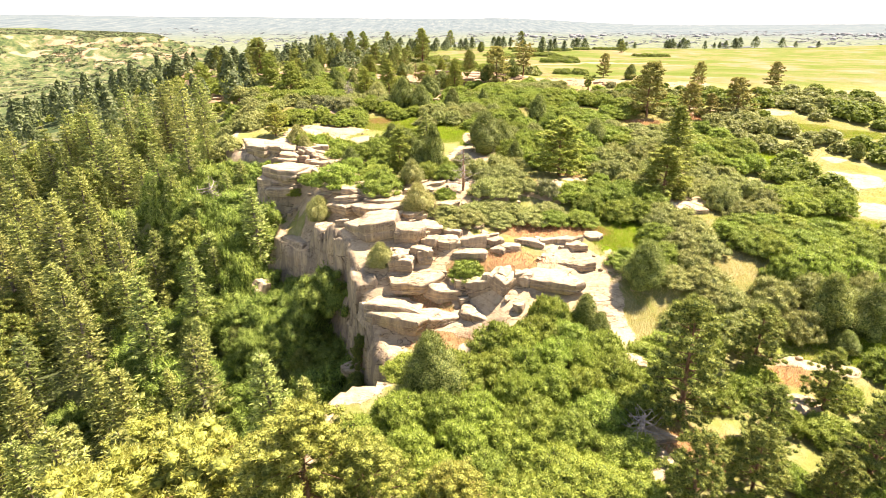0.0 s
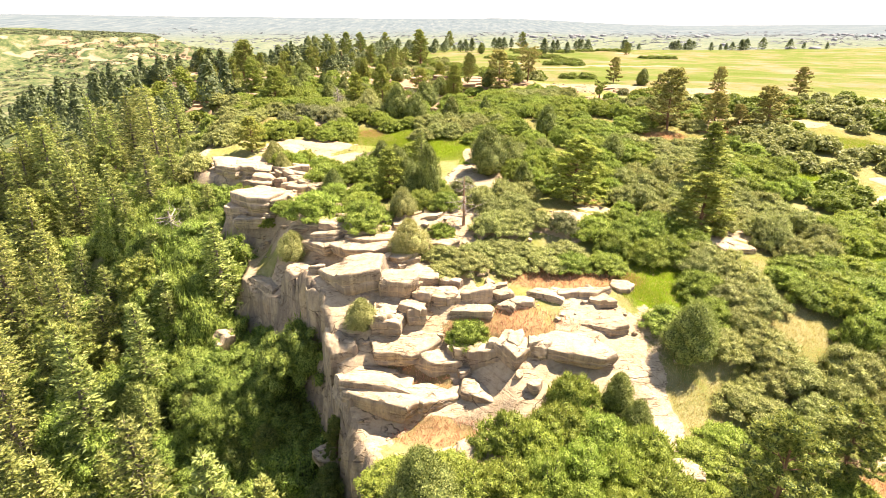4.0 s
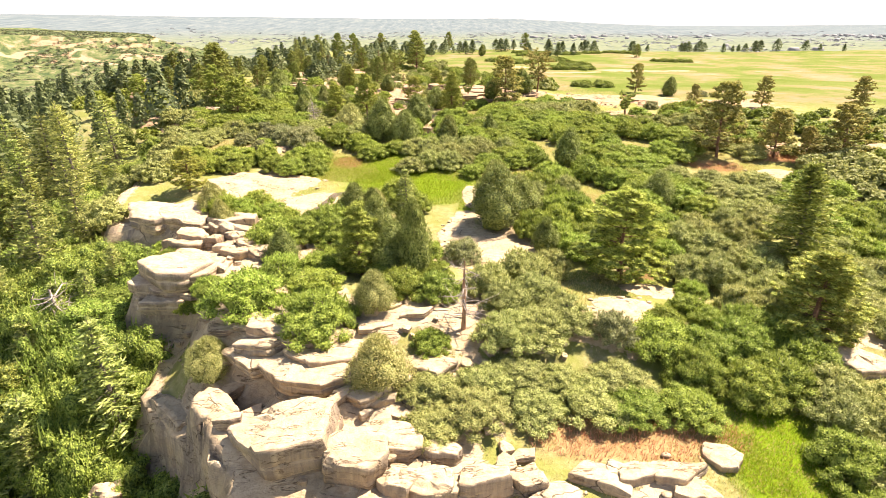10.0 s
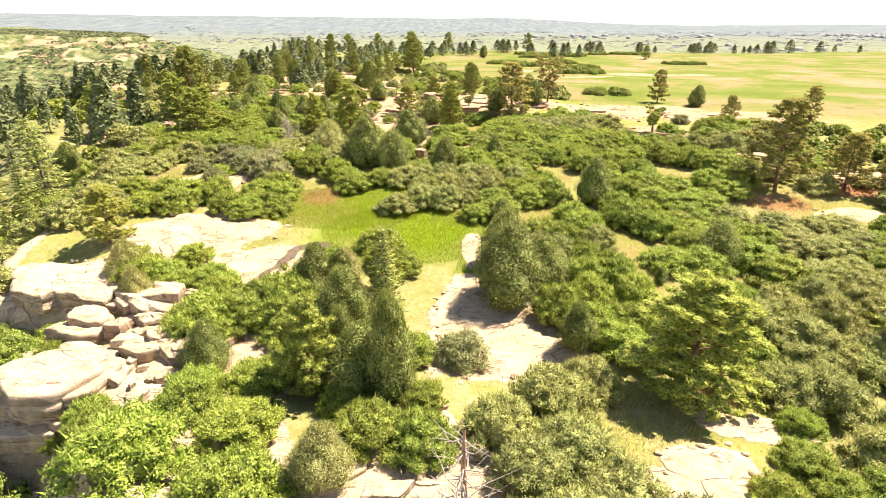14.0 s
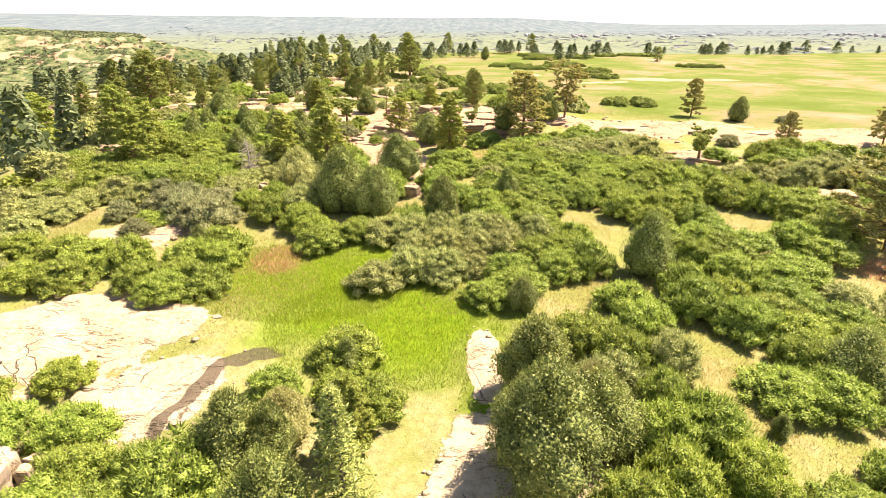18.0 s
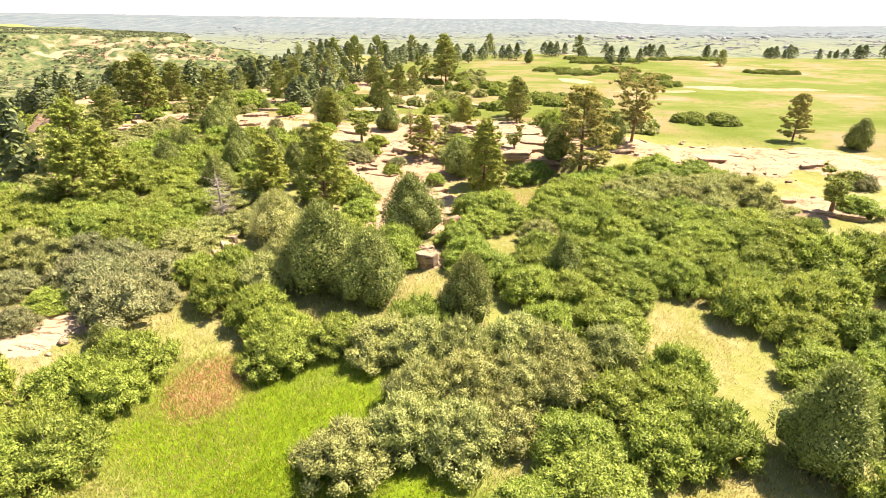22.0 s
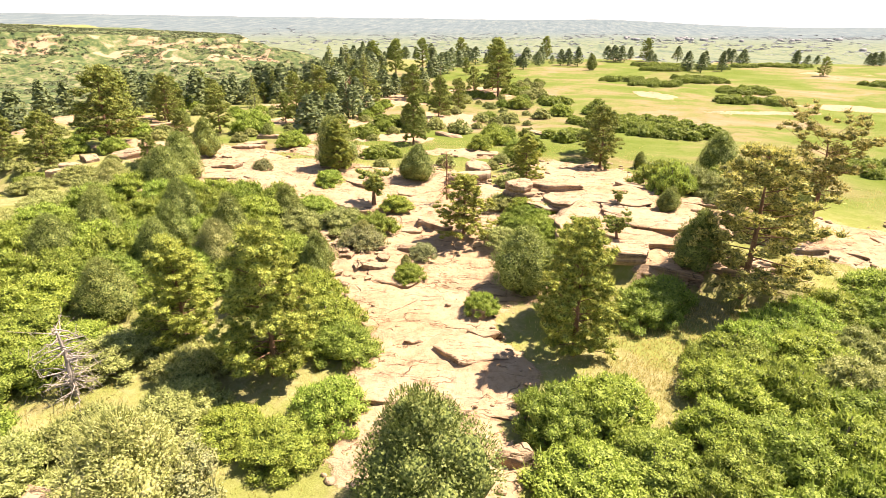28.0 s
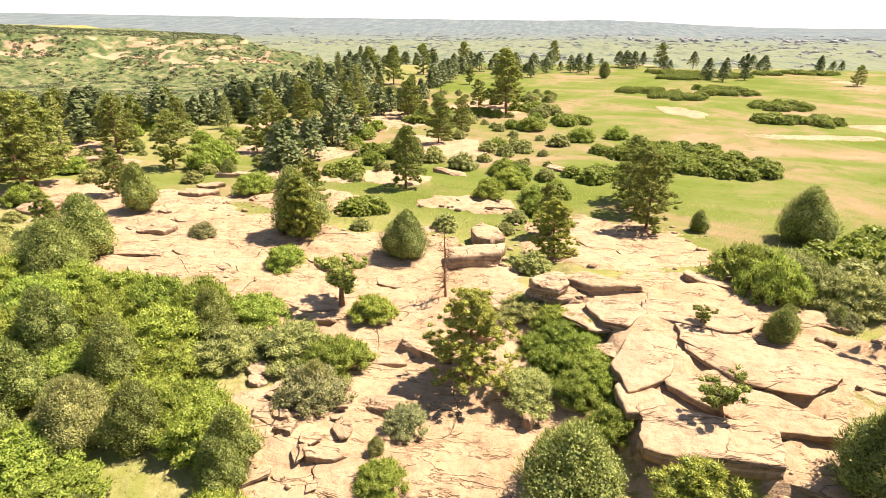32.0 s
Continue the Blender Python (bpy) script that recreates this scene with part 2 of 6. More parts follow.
    c = mix(n, l, up.outputs[0], mix(n, l, 1.0, c, (1.27, 1.25, 1.16), "MULTIPLY"), mix(n, l, 1.0, c, (1.07, 0.94, 0.84), "MULTIPLY"), "MIX")
    line = maths(n, l, "MULTIPLY", cut, 0.85)
    c = mix(n, l, line, c, (0.0592, 0.0414, 0.0296))
    h = maths(n, l, "ADD", fine, maths(n, l, "MULTIPLY", bed, 0.8))
    h = maths(n, l, "SUBTRACT", h, maths(n, l, "MULTIPLY", maths(n, l, "MAXIMUM", line, seam), 0.8))
    return c, h


def make_stone():
    m, n, l, b = shader("sandstone", 0.88)
    pos = n.new("ShaderNodeNewGeometry").outputs["Position"]
    c, h = stone_nodes(n, l, pos)
    l.new(c, b.inputs["Base Color"])
    bump(n, l, h, 0.8, 0.12, b)
    return m


STONE = make_stone()


def make_ground():
    """Soil, dry grass, green grass, bare sandstone and painted far haze, mixed by the masks of the sheet."""
    m, n, l, b = shader("ground_cover", 0.95)
    pos = n.new("ShaderNodeNewGeometry").outputs["Position"]

    def mask(name):
        a = n.new("ShaderNodeAttribute")
        a.attribute_name = name
        return a.outputs["Fac"]
    speck = noise_node(n, l, 2.2, 6, 0.75, pos)
    mid = noise_node(n, l, 0.35, 5, 0.65, pos, 0.5)
    wide = noise_node(n, l, 0.06, 6, 0.65, pos, 0.5)
    soil = ramp(n, l, speck, [(0.3, (0.19, 0.17, 0.065)), (0.5, (0.27, 0.245, 0.105)), (0.7, (0.36, 0.32, 0.17))])
    soil = mix(n, l, ramp(n, l, mid, [(0.42, (0, 0, 0)), (0.58, (0.7, 0.7, 0.7))]), soil, (0.18, 0.21, 0.045))
    mead = ramp(n, l, wide, [(0.36, (0.11, 0.155, 0.03)), (0.47, (0.155, 0.19, 0.052)), (0.53, (0.225, 0.205, 0.09)), (0.6, (0.32, 0.22, 0.14)), (0.72, (0.38, 0.31, 0.22))])
    mead = mix(n, l, 0.35, mead, ramp(n, l, speck, [(0.3, (0.055, 0.085, 0.007)), (0.7, (0.155, 0.155, 0.034))]))
    mead = mix(n, l, ramp(n, l, mid, [(0.55, (0, 0, 0)), (0.7, (0.6, 0.6, 0.6))]), mead, (0.068, 0.115, 0.009))
    c = mix(n, l, mask("meadow"), soil, mead)
    lush = ramp(n, l, speck, [(0.3, (0.08, 0.14, 0.008)), (0.6, (0.15, 0.225, 0.013)), (0.8, (0.23, 0.25, 0.038))])
    c = mix(n, l, mask("green"), c, lush)
    c = mix(n, l, mask("red"), c, ramp(n, l, speck, [(0.3, (0.272, 0.136, 0.064)), (0.7, (0.368, 0.256, 0.128))]))
    scrub = ramp(n, l, noise_node(n, l, 0.09, 8, 0.78, pos), [(0.4, (0.05, 0.078, 0.035)), (0.49, (0.1, 0.13, 0.05)), (0.56, (0.17, 0.175, 0.08)), (0.64, (0.27, 0.225, 0.145))])
    c = mix(n, l, mask("wild"), c, scrub)
    narrow = n.new("ShaderNodeMapping")
    narrow.inputs["Scale"].default_value = (4.0, 0.8, 1.0)
    l.new(pos, narrow.inputs["Vector"])
    # aerial haze painted into the far land: muted first, then blue-grey
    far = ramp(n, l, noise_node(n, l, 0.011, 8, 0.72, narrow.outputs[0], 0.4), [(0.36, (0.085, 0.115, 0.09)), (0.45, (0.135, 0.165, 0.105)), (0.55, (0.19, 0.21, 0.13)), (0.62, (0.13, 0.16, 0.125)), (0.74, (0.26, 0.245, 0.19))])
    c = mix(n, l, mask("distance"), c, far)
    c = mix(n, l, mask("painted_haze"), c, ramp(n, l, noise_node(n, l, 0.007, 8, 0.75, narrow.outputs[0], 0.3), [(0.36, (0.095, 0.125, 0.135)), (0.5, (0.13, 0.163, 0.17)), (0.64, (0.185, 0.212, 0.2))]))
    sc, sh = stone_nodes(n, l, pos)
    edge = maths(n, l, "ADD", mask("rock"), maths(n, l, "MULTIPLY", maths(n, l, "SUBTRACT", speck, 0.5), 0.9))
    rk = ramp(n, l, edge, [(0.42, (0, 0, 0)), (0.52, (1, 1, 1))])
    c = mix(n, l, rk, c, sc)
    wet = ramp(n, l, maths(n, l, "ADD", mask("wet"), maths(n, l, "MULTIPLY", maths(n, l, "SUBTRACT", speck, 0.5), 0.8)), [(0.42, (0, 0, 0)), (0.54, (0.8, 0.8, 0.8))])
    c = mix(n, l, wet, c, (0.05, 0.034, 0.02))
    l.new(c, b.inputs["Base Color"])
    l.new(ramp(n, l, wet, [(0, (0.02, 0.02, 0.02)), (0.45, (0.2, 0.2, 0.2))]), b.inputs["Specular IOR Level"])
    l.new(ramp(n, l, wet, [(0, (0.95, 0.95, 0.95)), (0.45, (0.6, 0.6, 0.6))]), b.inputs["Roughness"])
    bump(n, l, mix(n, l, rk, speck, sh), 0.75, 0.12, b)
    return m


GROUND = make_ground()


# ---------------------------------------------------------------- lie of the land
# terrain begin
_tab = np.random.RandomState(11).rand(8, 256, 256)


def vnoise(x, y, k=0):
    xi, yi = np.floor(x).astype(int), np.floor(y).astype(int)
    fx, fy = x - xi, y - yi
    fx, fy = fx * fx * (3 - 2 * fx), fy * fy * (3 - 2 * fy)
    t = _tab[k]
    a, b = t[yi & 255, xi & 255], t[yi & 255, (xi + 1) & 255]
    c, d = t[(yi + 1) & 255, xi & 255], t[(yi + 1) & 255, (xi + 1) & 255]
    return (a * (1 - fx) + b * fx) * (1 - fy) + (c * (1 - fx) + d * fx) * fy


def fbm(x, y, scale, k=0, octaves=4):
    s, amp, tot = 0.0, 1.0, 0.0
    x, y = x / scale, y / scale
    for i in range(octaves):
        s = s + amp * (vnoise(x * 2 ** i + 17.3 * i, y * 2 ** i - 9.1 * i, (k + i) % 8) - 0.5)
        tot += amp
        amp *= 0.5
    return 2 * s / tot


def smooth(a, b, v):
    t = np.clip((v - a) / (b - a), 0, 1)
    return t * t * (3 - 2 * t)


def inside(x, y, loop):
    """Signed distance to a closed outline, positive within."""
    best, odd = np.full(x.shape, 1e9), np.zeros(x.shape, bool)
    for (ax, ay), (bx, by) in zip(loop, loop[1:] + loop[:1]):
        dx, dy = bx - ax, by - ay
        t = np.clip(((x - ax) * dx + (y - ay) * dy) / (dx * dx + dy * dy), 0, 1)
        best = np.minimum(best, np.hypot(x - ax - t * dx, y - ay - t * dy))
        if ay != by:
            odd ^= ((ay > y) != (by > y)) & (x < (bx - ax) * (y - ay) / (by - ay) + ax)
    return np.where(odd, best, -best)


RIM = [(-9, -60), (-8, 0), (-7.5, 20), (-6.6, 26), (-3.6, 27.6), (-3.2, 30.4), (-4.7, 33), (-5.7, 35), (-6.7, 38.5), (-8.3, 42),
       (-10.3, 45.2), (-13.4, 47.4), (-16.3, 50.2), (-17.2, 54), (-19.8, 56.4), (-20.8, 60), (-19.4, 64), (-25.8, 65), (-28, 70),
       (-30, 85), (-34, 100), (-38, 112), (-50, 122), (-62, 140), (-76, 165), (-58, 182), (-48, 200), (-52, 240), (-66, 290),
       (-70, 330), (-30, 345), (60, 338), (160, 345), (400, 385), (1500, 560), (1500, -400), (-9, -400)]
FAR_MESA = [(-395, 900), (-470, 840), (-560, 800), (-690, 690), (-800, 610), (-1000, 480), (-2600, 300), (-2600, 1500), (-900, 1150), (-520, 985)]
PROFILE = [(-50, -4), (0, -3), (22, -1.0), (27, -0.1), (30, -0.9), (33.2, -1.5), (34.2, -0.8), (36.6, 0.0), (37.8, 1.0), (39.4, 2.2), (41, 3.2),
           (43, 3.7), (50, 4.6), (60, 5.0), (72, 6.1), (90, 7.2), (105, 8.1), (125, 8.8), (150, 8), (250, 7), (350, 7.5), (5000, 8)]
SLOPE = [(-50, -4), (0, -3), (22, -1), (30, -0.5), (33, 0), (35.4, 1.1), (37, 1.9), (41, 3.2), (50, 4.4), (60, 5.0), (72, 6.1), (90, 7.2), (105, 8.1), (125, 8.8),
         (150, 8), (250, 7), (350, 7.5), (5000, 8)]
ROCKS = [(1, 36, 8, 4.0), (-4, 42.5, 8, 5), (-8, 48.5, 6, 5), (9.5, 37.5, 4.5, 4), (12, 32.5, 1.2, 4.5), (-5.5, 26.6, 2.2, 1.2), (10.5, 22, 1.6, 1.4),
         (4.3, 63, 4.0, 6.5), (3.4, 72, 0.9, 3.2), (1.2, 52.5, 3.5, 3.4), (7.5, 50.6, 7, 1.9), (-16, 74.2, 5.2, 3.6), (-11, 69.5, 3, 3),
         (-22, 67, 6, 3.2), (-13, 58, 5.5, 6), (-3.6, 105, 3.6, 8), (-5, 117, 7.5, 9), (-12, 127, 9, 7), (5.5, 121, 6, 8)]
ROCKS2 = [(52, 193, 6, 3), (36.7, 182, 9, 2.0), (11, 164, 2.2, 1.6), (24, 205, 3, 7), (46.7, 60.3, 3.6, 2.6), (42, 51.2, 3.4, 2.2), (48.5, 66.8, 2.2, 1.0), (52, 87, 3.5, 1.6), (79.4, 103.4, 7, 3), (23.7, 30.4, 1.8, 0.7), (26.4, 30.0, 1.4, 0.7), (21.4, 26.6, 1.4, 0.9), (34.7, 78.6, 3.4, 1.2), (11.4, 52.6, 2.4, 1.2), (14, 55.4, 1.6, 1.0), (3.5, 134, 5.5, 6), (-24, 130, 8, 6), (-33, 137, 8, 5), (16.7, 119.7, 8.0, 3.4), (29, 118, 10, 5), (43, 113, 12, 5), (25, 104, 5, 2.2),
          (-13.6, 94.2, 1.8, 1.2), (-1.2, 94.3, 0.9, 1.4), (-19, 86, 3.4, 2.6), (-7, 142, 5, 2.2), (-19, 150, 8, 3), (-15, 166, 7, 7), (-26, 185, 9, 9),
          (-10, 205, 8, 10), (24.5, 51.5, 2.2, 1.3), (40, 87, 5, 2.2), (33, 93, 4, 2), (60, 190, 12, 3), (90, 272, 16, 5), (-40, 139, 7, 4), (-49, 150, 6, 3), (-30, 160, 8, 3.5), (-38, 175, 7, 4), (-60, 156, 9, 4), (-22, 141, 6, 3)]
GREENS = [(52, 78.4, 4, 2.4), (57.5, 76.2, 4, 2), (13.7, 41.8, 1.2, 2.0), (-7.2, 80.2, 6.4, 4.8), (-0.6, 75, 6.4, 4.6), (15.6, 43.5, 2.6, 3.6), (3.6, 67.8, 1.4, 4), (36, 47, 6, 2), (30, 32, 6, 2), (40, 66, 4, 2)]
REDS = [(13.9, 22.6, 2.0, 1.4), (22.4, 29.2, 1.6, 0.9), (29.5, 80.6, 2.6, 1.4), (13.9, 57.6, 1.0, 0.8), (4.5, 38.7, 3.8, 1.5), (9.5, 43.6, 4.5, 1.3), (-1.6, 36.3, 2.2, 1.0), (0, 33.2, 2.4, 0.9), (-9.4, 82.9, 1.4, 1.8), (38, 84, 4, 1.5)]
WETS = [(-9.9, 67.6, 0.4, 1.2), (-9.4, 69.2, 0.38, 1.1), (-9.0, 70.6, 0.4, 0.8), (-8.2, 71.5, 0.7, 0.4), (-7.0, 72.2, 0.9, 0.38), (11.0, 40.5, 0.8, 0.45)]


# where the ground swells or sinks: x, y, half-widths, metres
SWELLS = [(-10, 112, 14, 17, -0.75), (3, 52.6, 13, 5.5, 0.75), (-8.5, 55, 3.5, 3.5, 0.5), (-13.8, 70, 4.5, 4.5, -0.5), (-25, 69, 4, 3.5, -0.4), (-50, 123, 9, 9, -3.0), (-9.5, 83, 6, 6, -0.5)]
# the upper rock terrace, a step above the wide shelf
TERRACE = [(0.2, 131), (0.1, 124.4), (1.8, 121.4), (1.7, 118), (1.9, 115.2), (4.0, 114), (6.6, 113.3), (9.5, 112.7), (14, 111.4), (24, 109.5), (27, 124), (14, 131), (6, 134)]


def spots(x, y, rows, soft=0.35, k=3):
    w = np.zeros(x.shape)
    wob = fbm(x, y, 2.5, k, 4) * 0.55
    for cx, cy, rx, ry in rows:
        d = np.hypot((x - cx) / rx, (y - cy) / ry) + wob
        w = np.maximum(w, 1 - smooth(1 - soft, 1 + soft, d))
    return w


def rim_distance(x, y):
    far = smooth(60, 140, y)
    wx = fbm(x, y, 6.0, 1, 4) * (0.6 + 5 * far)
    wy = fbm(x, y, 6.0, 5, 4) * (0.6 + 5 * far)
    return inside(x + wx, y + wy, RIM)


def land(x, y):
    """Height of the ground, the distance from the rim and the share of bare rock."""
    x, y = np.asarray(x, float), np.asarray(y, float)
    d = rim_distance(x, y)
    py, pz = zip(*PROFILE)
    sy, sz = zip(*SLOPE)
    arc = y + 0.7 * fbm(x, y, 4.0, 2, 3)
    step = np.interp(arc, py, pz)
    plain = np.interp(y, sy, sz)
    w = 1 - smooth(1.5, 5, x)
    top = step * w + plain * (1 - w)
    top = top - 0.055 * np.clip(x - 12, 0, 40) * (1 - smooth(55, 90, y))
    top = top + 0.35 * fbm(x, y, 14.0, 4, 3) * smooth(30, 60, y) + 2.0 * fbm(x, y, 120.0, 6, 3) * smooth(170, 320, y)
    for cx, cy, rx, ry, dz in SWELLS:
        top = top + dz * (1 - smooth(0.35, 1.25, np.hypot((x - cx) / rx, (y - cy) / ry)))
    step_in = inside(x + 0.5 * fbm(x, y, 3.0, 1, 3), y + 0.5 * fbm(x, y, 3.0, 4, 3), TERRACE)
    top = top + 0.85 * smooth(-0.1, 0.5, step_in) * (1 - smooth(12, 24, x)) * (1 - smooth(124, 133, y))
    rock = np.maximum(spots(x, y, ROCKS), spots(x, y, ROCKS2)) * (d > -1)
    # bedding: low broken ledges where the stone lies bare
    s = fbm(x * 0.8 + 0.25 * y, y * 1.25, 7.0, 7, 5) * 3.2
    ledge = np.floor(s) + smooth(0.0, 0.16, s - np.floor(s))
    s2 = fbm(x * 0.55 + 0.3 * y, y * 1.5, 4.5, 3, 4) * 4.0
    thin = np.floor(s2) + smooth(0.0, 0.2, s2 - np.floor(s2))
    top = top + rock * (0.34 * (ledge - s) + 0.15 * (thin - s2) * smooth(60, 100, y) + 0.07 * fbm(x, y, 0.9, 0, 3))
    top = top - 4.4 * (1 - smooth(0.3, 5.0, d)) * smooth(44, 48, y) * (1 - 0.75 * smooth(55.5, 57.5, y)) * (1 - smooth(60, 64, y)) * (x < -6)
    near = 1 - smooth(66, 84, y)
    cliff = 2.5 + 0.8 * near + 6.2 * (1 - smooth(45, 52, y))
    out = np.clip(-d, 0, None)
    drop = cliff * (0.5 * smooth(0.0, 0.7, out) + 0.5 * smooth(0.8, 1.9 + 2 * (1 - near), out))
    fall = np.clip(out - 1.5, 0, None) * (0.3 + 0.25 * smooth(46, 54, y) * near)
    low = top - drop - fall + 1.5 * fbm(x, y, 9.0, 3, 4) * smooth(2, 9, out)
    floor = -42 + 7 * fbm(x, y, 90.0, 2, 4)
    low = np.maximum(low, floor)
    z = np.where(d > 0, top, low)
    # the mesa across the valley
    m = inside(x + 60 * fbm(x, y, 160.0, 1, 4), y + 60 * fbm(x, y, 160.0, 5, 4), FAR_MESA)
    r = np.hypot(x, y)
    mz = 0.5 + np.clip((-x - 400) * 0.028, 0, 17) + 4 * fbm(x, y, 60.0, 3, 5)
    mz = np.where(m > 0, mz, mz - 9 * (0.5 * smooth(0, 6, -m) + 0.5 * smooth(14, 24, -m)) - 0.26 * np.clip(-m - 4, 0, None) + 9 * fbm(x, y, 55.0, 0, 5) * smooth(4, 60, -m))
    z = np.maximum(z, mz)
    # open country to the horizon
    open_ = -52 + 0.0093 * np.clip(r - 900, 0, None) + 9 * fbm(x, y, 500.0, 1, 4) * smooth(900, 1800, r)
    bearing = np.degrees(np.arctan2(x, np.maximum(y, 1)))
    ridge = 64 + 0.5 * np.clip(-bearing - 10, 0, 40)
    open_ = open_ + (12 + ridge * (1 - smooth(4, 22, bearing))) * smooth(2900, 4600, r) * (0.93 + 0.12 * fbm(x, y, 900.0, 2, 3))
    beyond = np.maximum(smooth(1000, 1400, r), smooth(20, 160, -d) * smooth(-200, -60, x) * (y > 330)) * (m < -60)
    return z * (1 - beyond) + np.maximum(open_, -70) * beyond, d, rock, m, r


# terrain end


def axis(lo, hi, step, reach_lo, reach_hi, grow=1.075):
    mid = list(np.arange(lo, hi + step, step))
    a, s = lo, step
    while a > reach_lo:
        s *= grow
        a -= s
        mid.insert(0, a)
    a, s = mid[-1], step
    while a < reach_hi:
        s *= grow
        a += s
        mid.append(a)
    return np.array(mid)


def grid_object(name, X, Y, Z, material):
    h, w = X.shape
    me = bpy.data.meshes.new(name)
    idx = np.arange(h * w).reshape(h, w)
    quads = np.stack([idx[:-1, :-1], idx[:-1, 1:], idx[1:, 1:], idx[1:, :-1]], -1).reshape(-1, 4)
    me.vertices.add(h * w)
    me.vertices.foreach_set("co", np.stack([X, Y, Z], -1).astype(np.float32).ravel())
    me.loops.add(quads.size)
    me.loops.foreach_set("vertex_index", quads.astype(np.int32).ravel())
    me.polygons.add(len(quads))
    me.polygons.foreach_set("loop_start", np.arange(0, quads.size, 4, dtype=np.int32))
    me.polygons.foreach_set("loop_total", np.full(len(quads), 4, np.int32))
    me.update(calc_edges=True)
    me.shade_smooth()
    me.materials.append(material)
    return new(name, me)


xs = axis(-30, 30, 0.36, -4300, 4300)
ys = axis(20, 138, 0.36, -900, 4800)
GX, GY = np.meshgrid(xs, ys)
GZ, GD, GROCK, GM, GR = land(GX, GY)
over_there = smooth(-1195, -1150, GX) * (1 - smooth(-200, -170, GX)) * smooth(285, 320, GY) * (1 - smooth(1010, 1040, GY))
GZ = GZ - 7 * over_there * (GD < -100)
# steep faces bulge and hollow sideways
steep = np.exp(-((GD + 0.6) / 1.6) ** 2) * (GY < 120)
PX = GX + steep * 0.55 * fbm(GY + GZ * 1.3, GZ * 2.2 + GX * 0.3, 2.2, 2, 4)
PY = GY + steep * 0.55 * fbm(GX + GZ * 1.1, GZ * 2.4 + GY * 0.3, 2.0, 4, 4)
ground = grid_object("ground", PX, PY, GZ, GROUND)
tagged(ground, "sandstone mesa with dry grass, cliff and wooded valley", "ground", kind="structure")


def paint(ob, x, y, d, rock, m, r):
    """The masks that tell the ground's cover what lies where, and where haze is painted in."""
    cliffy = np.clip(np.exp(-((d + 0.9) / 1.5) ** 2) * 1.6, 0, 1) * (y < 400)
    bluff = np.clip(np.exp(-((m + 3) / 6) ** 2) + np.exp(-((m + 19) / 6) ** 2) * 0.9, 0, 1) * smooth(-0.25, 0.15, fbm(x, y, 14.0, 2, 4)) * 0.66
    patch = smooth(0.12, 0.34, fbm(x, y, 16.0, 6, 5)) * (m < 0) * (m > -90) * 0.75
    masks = {
        "rock": (1 - 0.95 * spots(x, y, REDS, 0.4) * (y < 60)) * np.clip(np.maximum(rock, np.maximum(cliffy, np.maximum(bluff, patch))), 0, 1),
        "green": spots(x, y, GREENS, 0.5),
        "red": spots(x, y, REDS, 0.5) * 0.8,
        "wet": spots(x, y, WETS, 0.3),
        "meadow": smooth(126, 140, y + 0.35 * np.clip(x, -10, 60)) * smooth(-60, -30, x) * (d > 0),
        "wild": np.clip(smooth(2, 30, -d) * (r < 1400), 0, 1),
        # these two only grow with distance and carry the painted haze
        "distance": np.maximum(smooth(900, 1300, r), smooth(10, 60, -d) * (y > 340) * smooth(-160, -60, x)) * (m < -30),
        "painted_haze": smooth(1900, 3600, r),
    }
    for key, w in masks.items():
        at = ob.data.attributes.new(key, "FLOAT", "POINT")
        at.data.foreach_set("value", w.astype(np.float32).ravel())


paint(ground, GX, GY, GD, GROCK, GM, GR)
# the bluff across the valley, in finer relief
FX, FY = np.meshgrid(np.arange(-1180, -184, 6.0), np.arange(300, 1030, 6.0))
FZ, FD, FROCK, FM, FR = land(FX, FY)
FZ = FZ + 3.0 * fbm(FX, FY, 22.0, 5, 4) * smooth(0, 20, -FM)
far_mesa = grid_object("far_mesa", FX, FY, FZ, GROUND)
tagged(far_mesa, "scrub-covered mesa with tan rimrock across the valley", "hill", kind="structure")
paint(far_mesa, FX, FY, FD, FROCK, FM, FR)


def height(x, y):
    return float(land(np.array([x]), np.array([y]))[0][0])

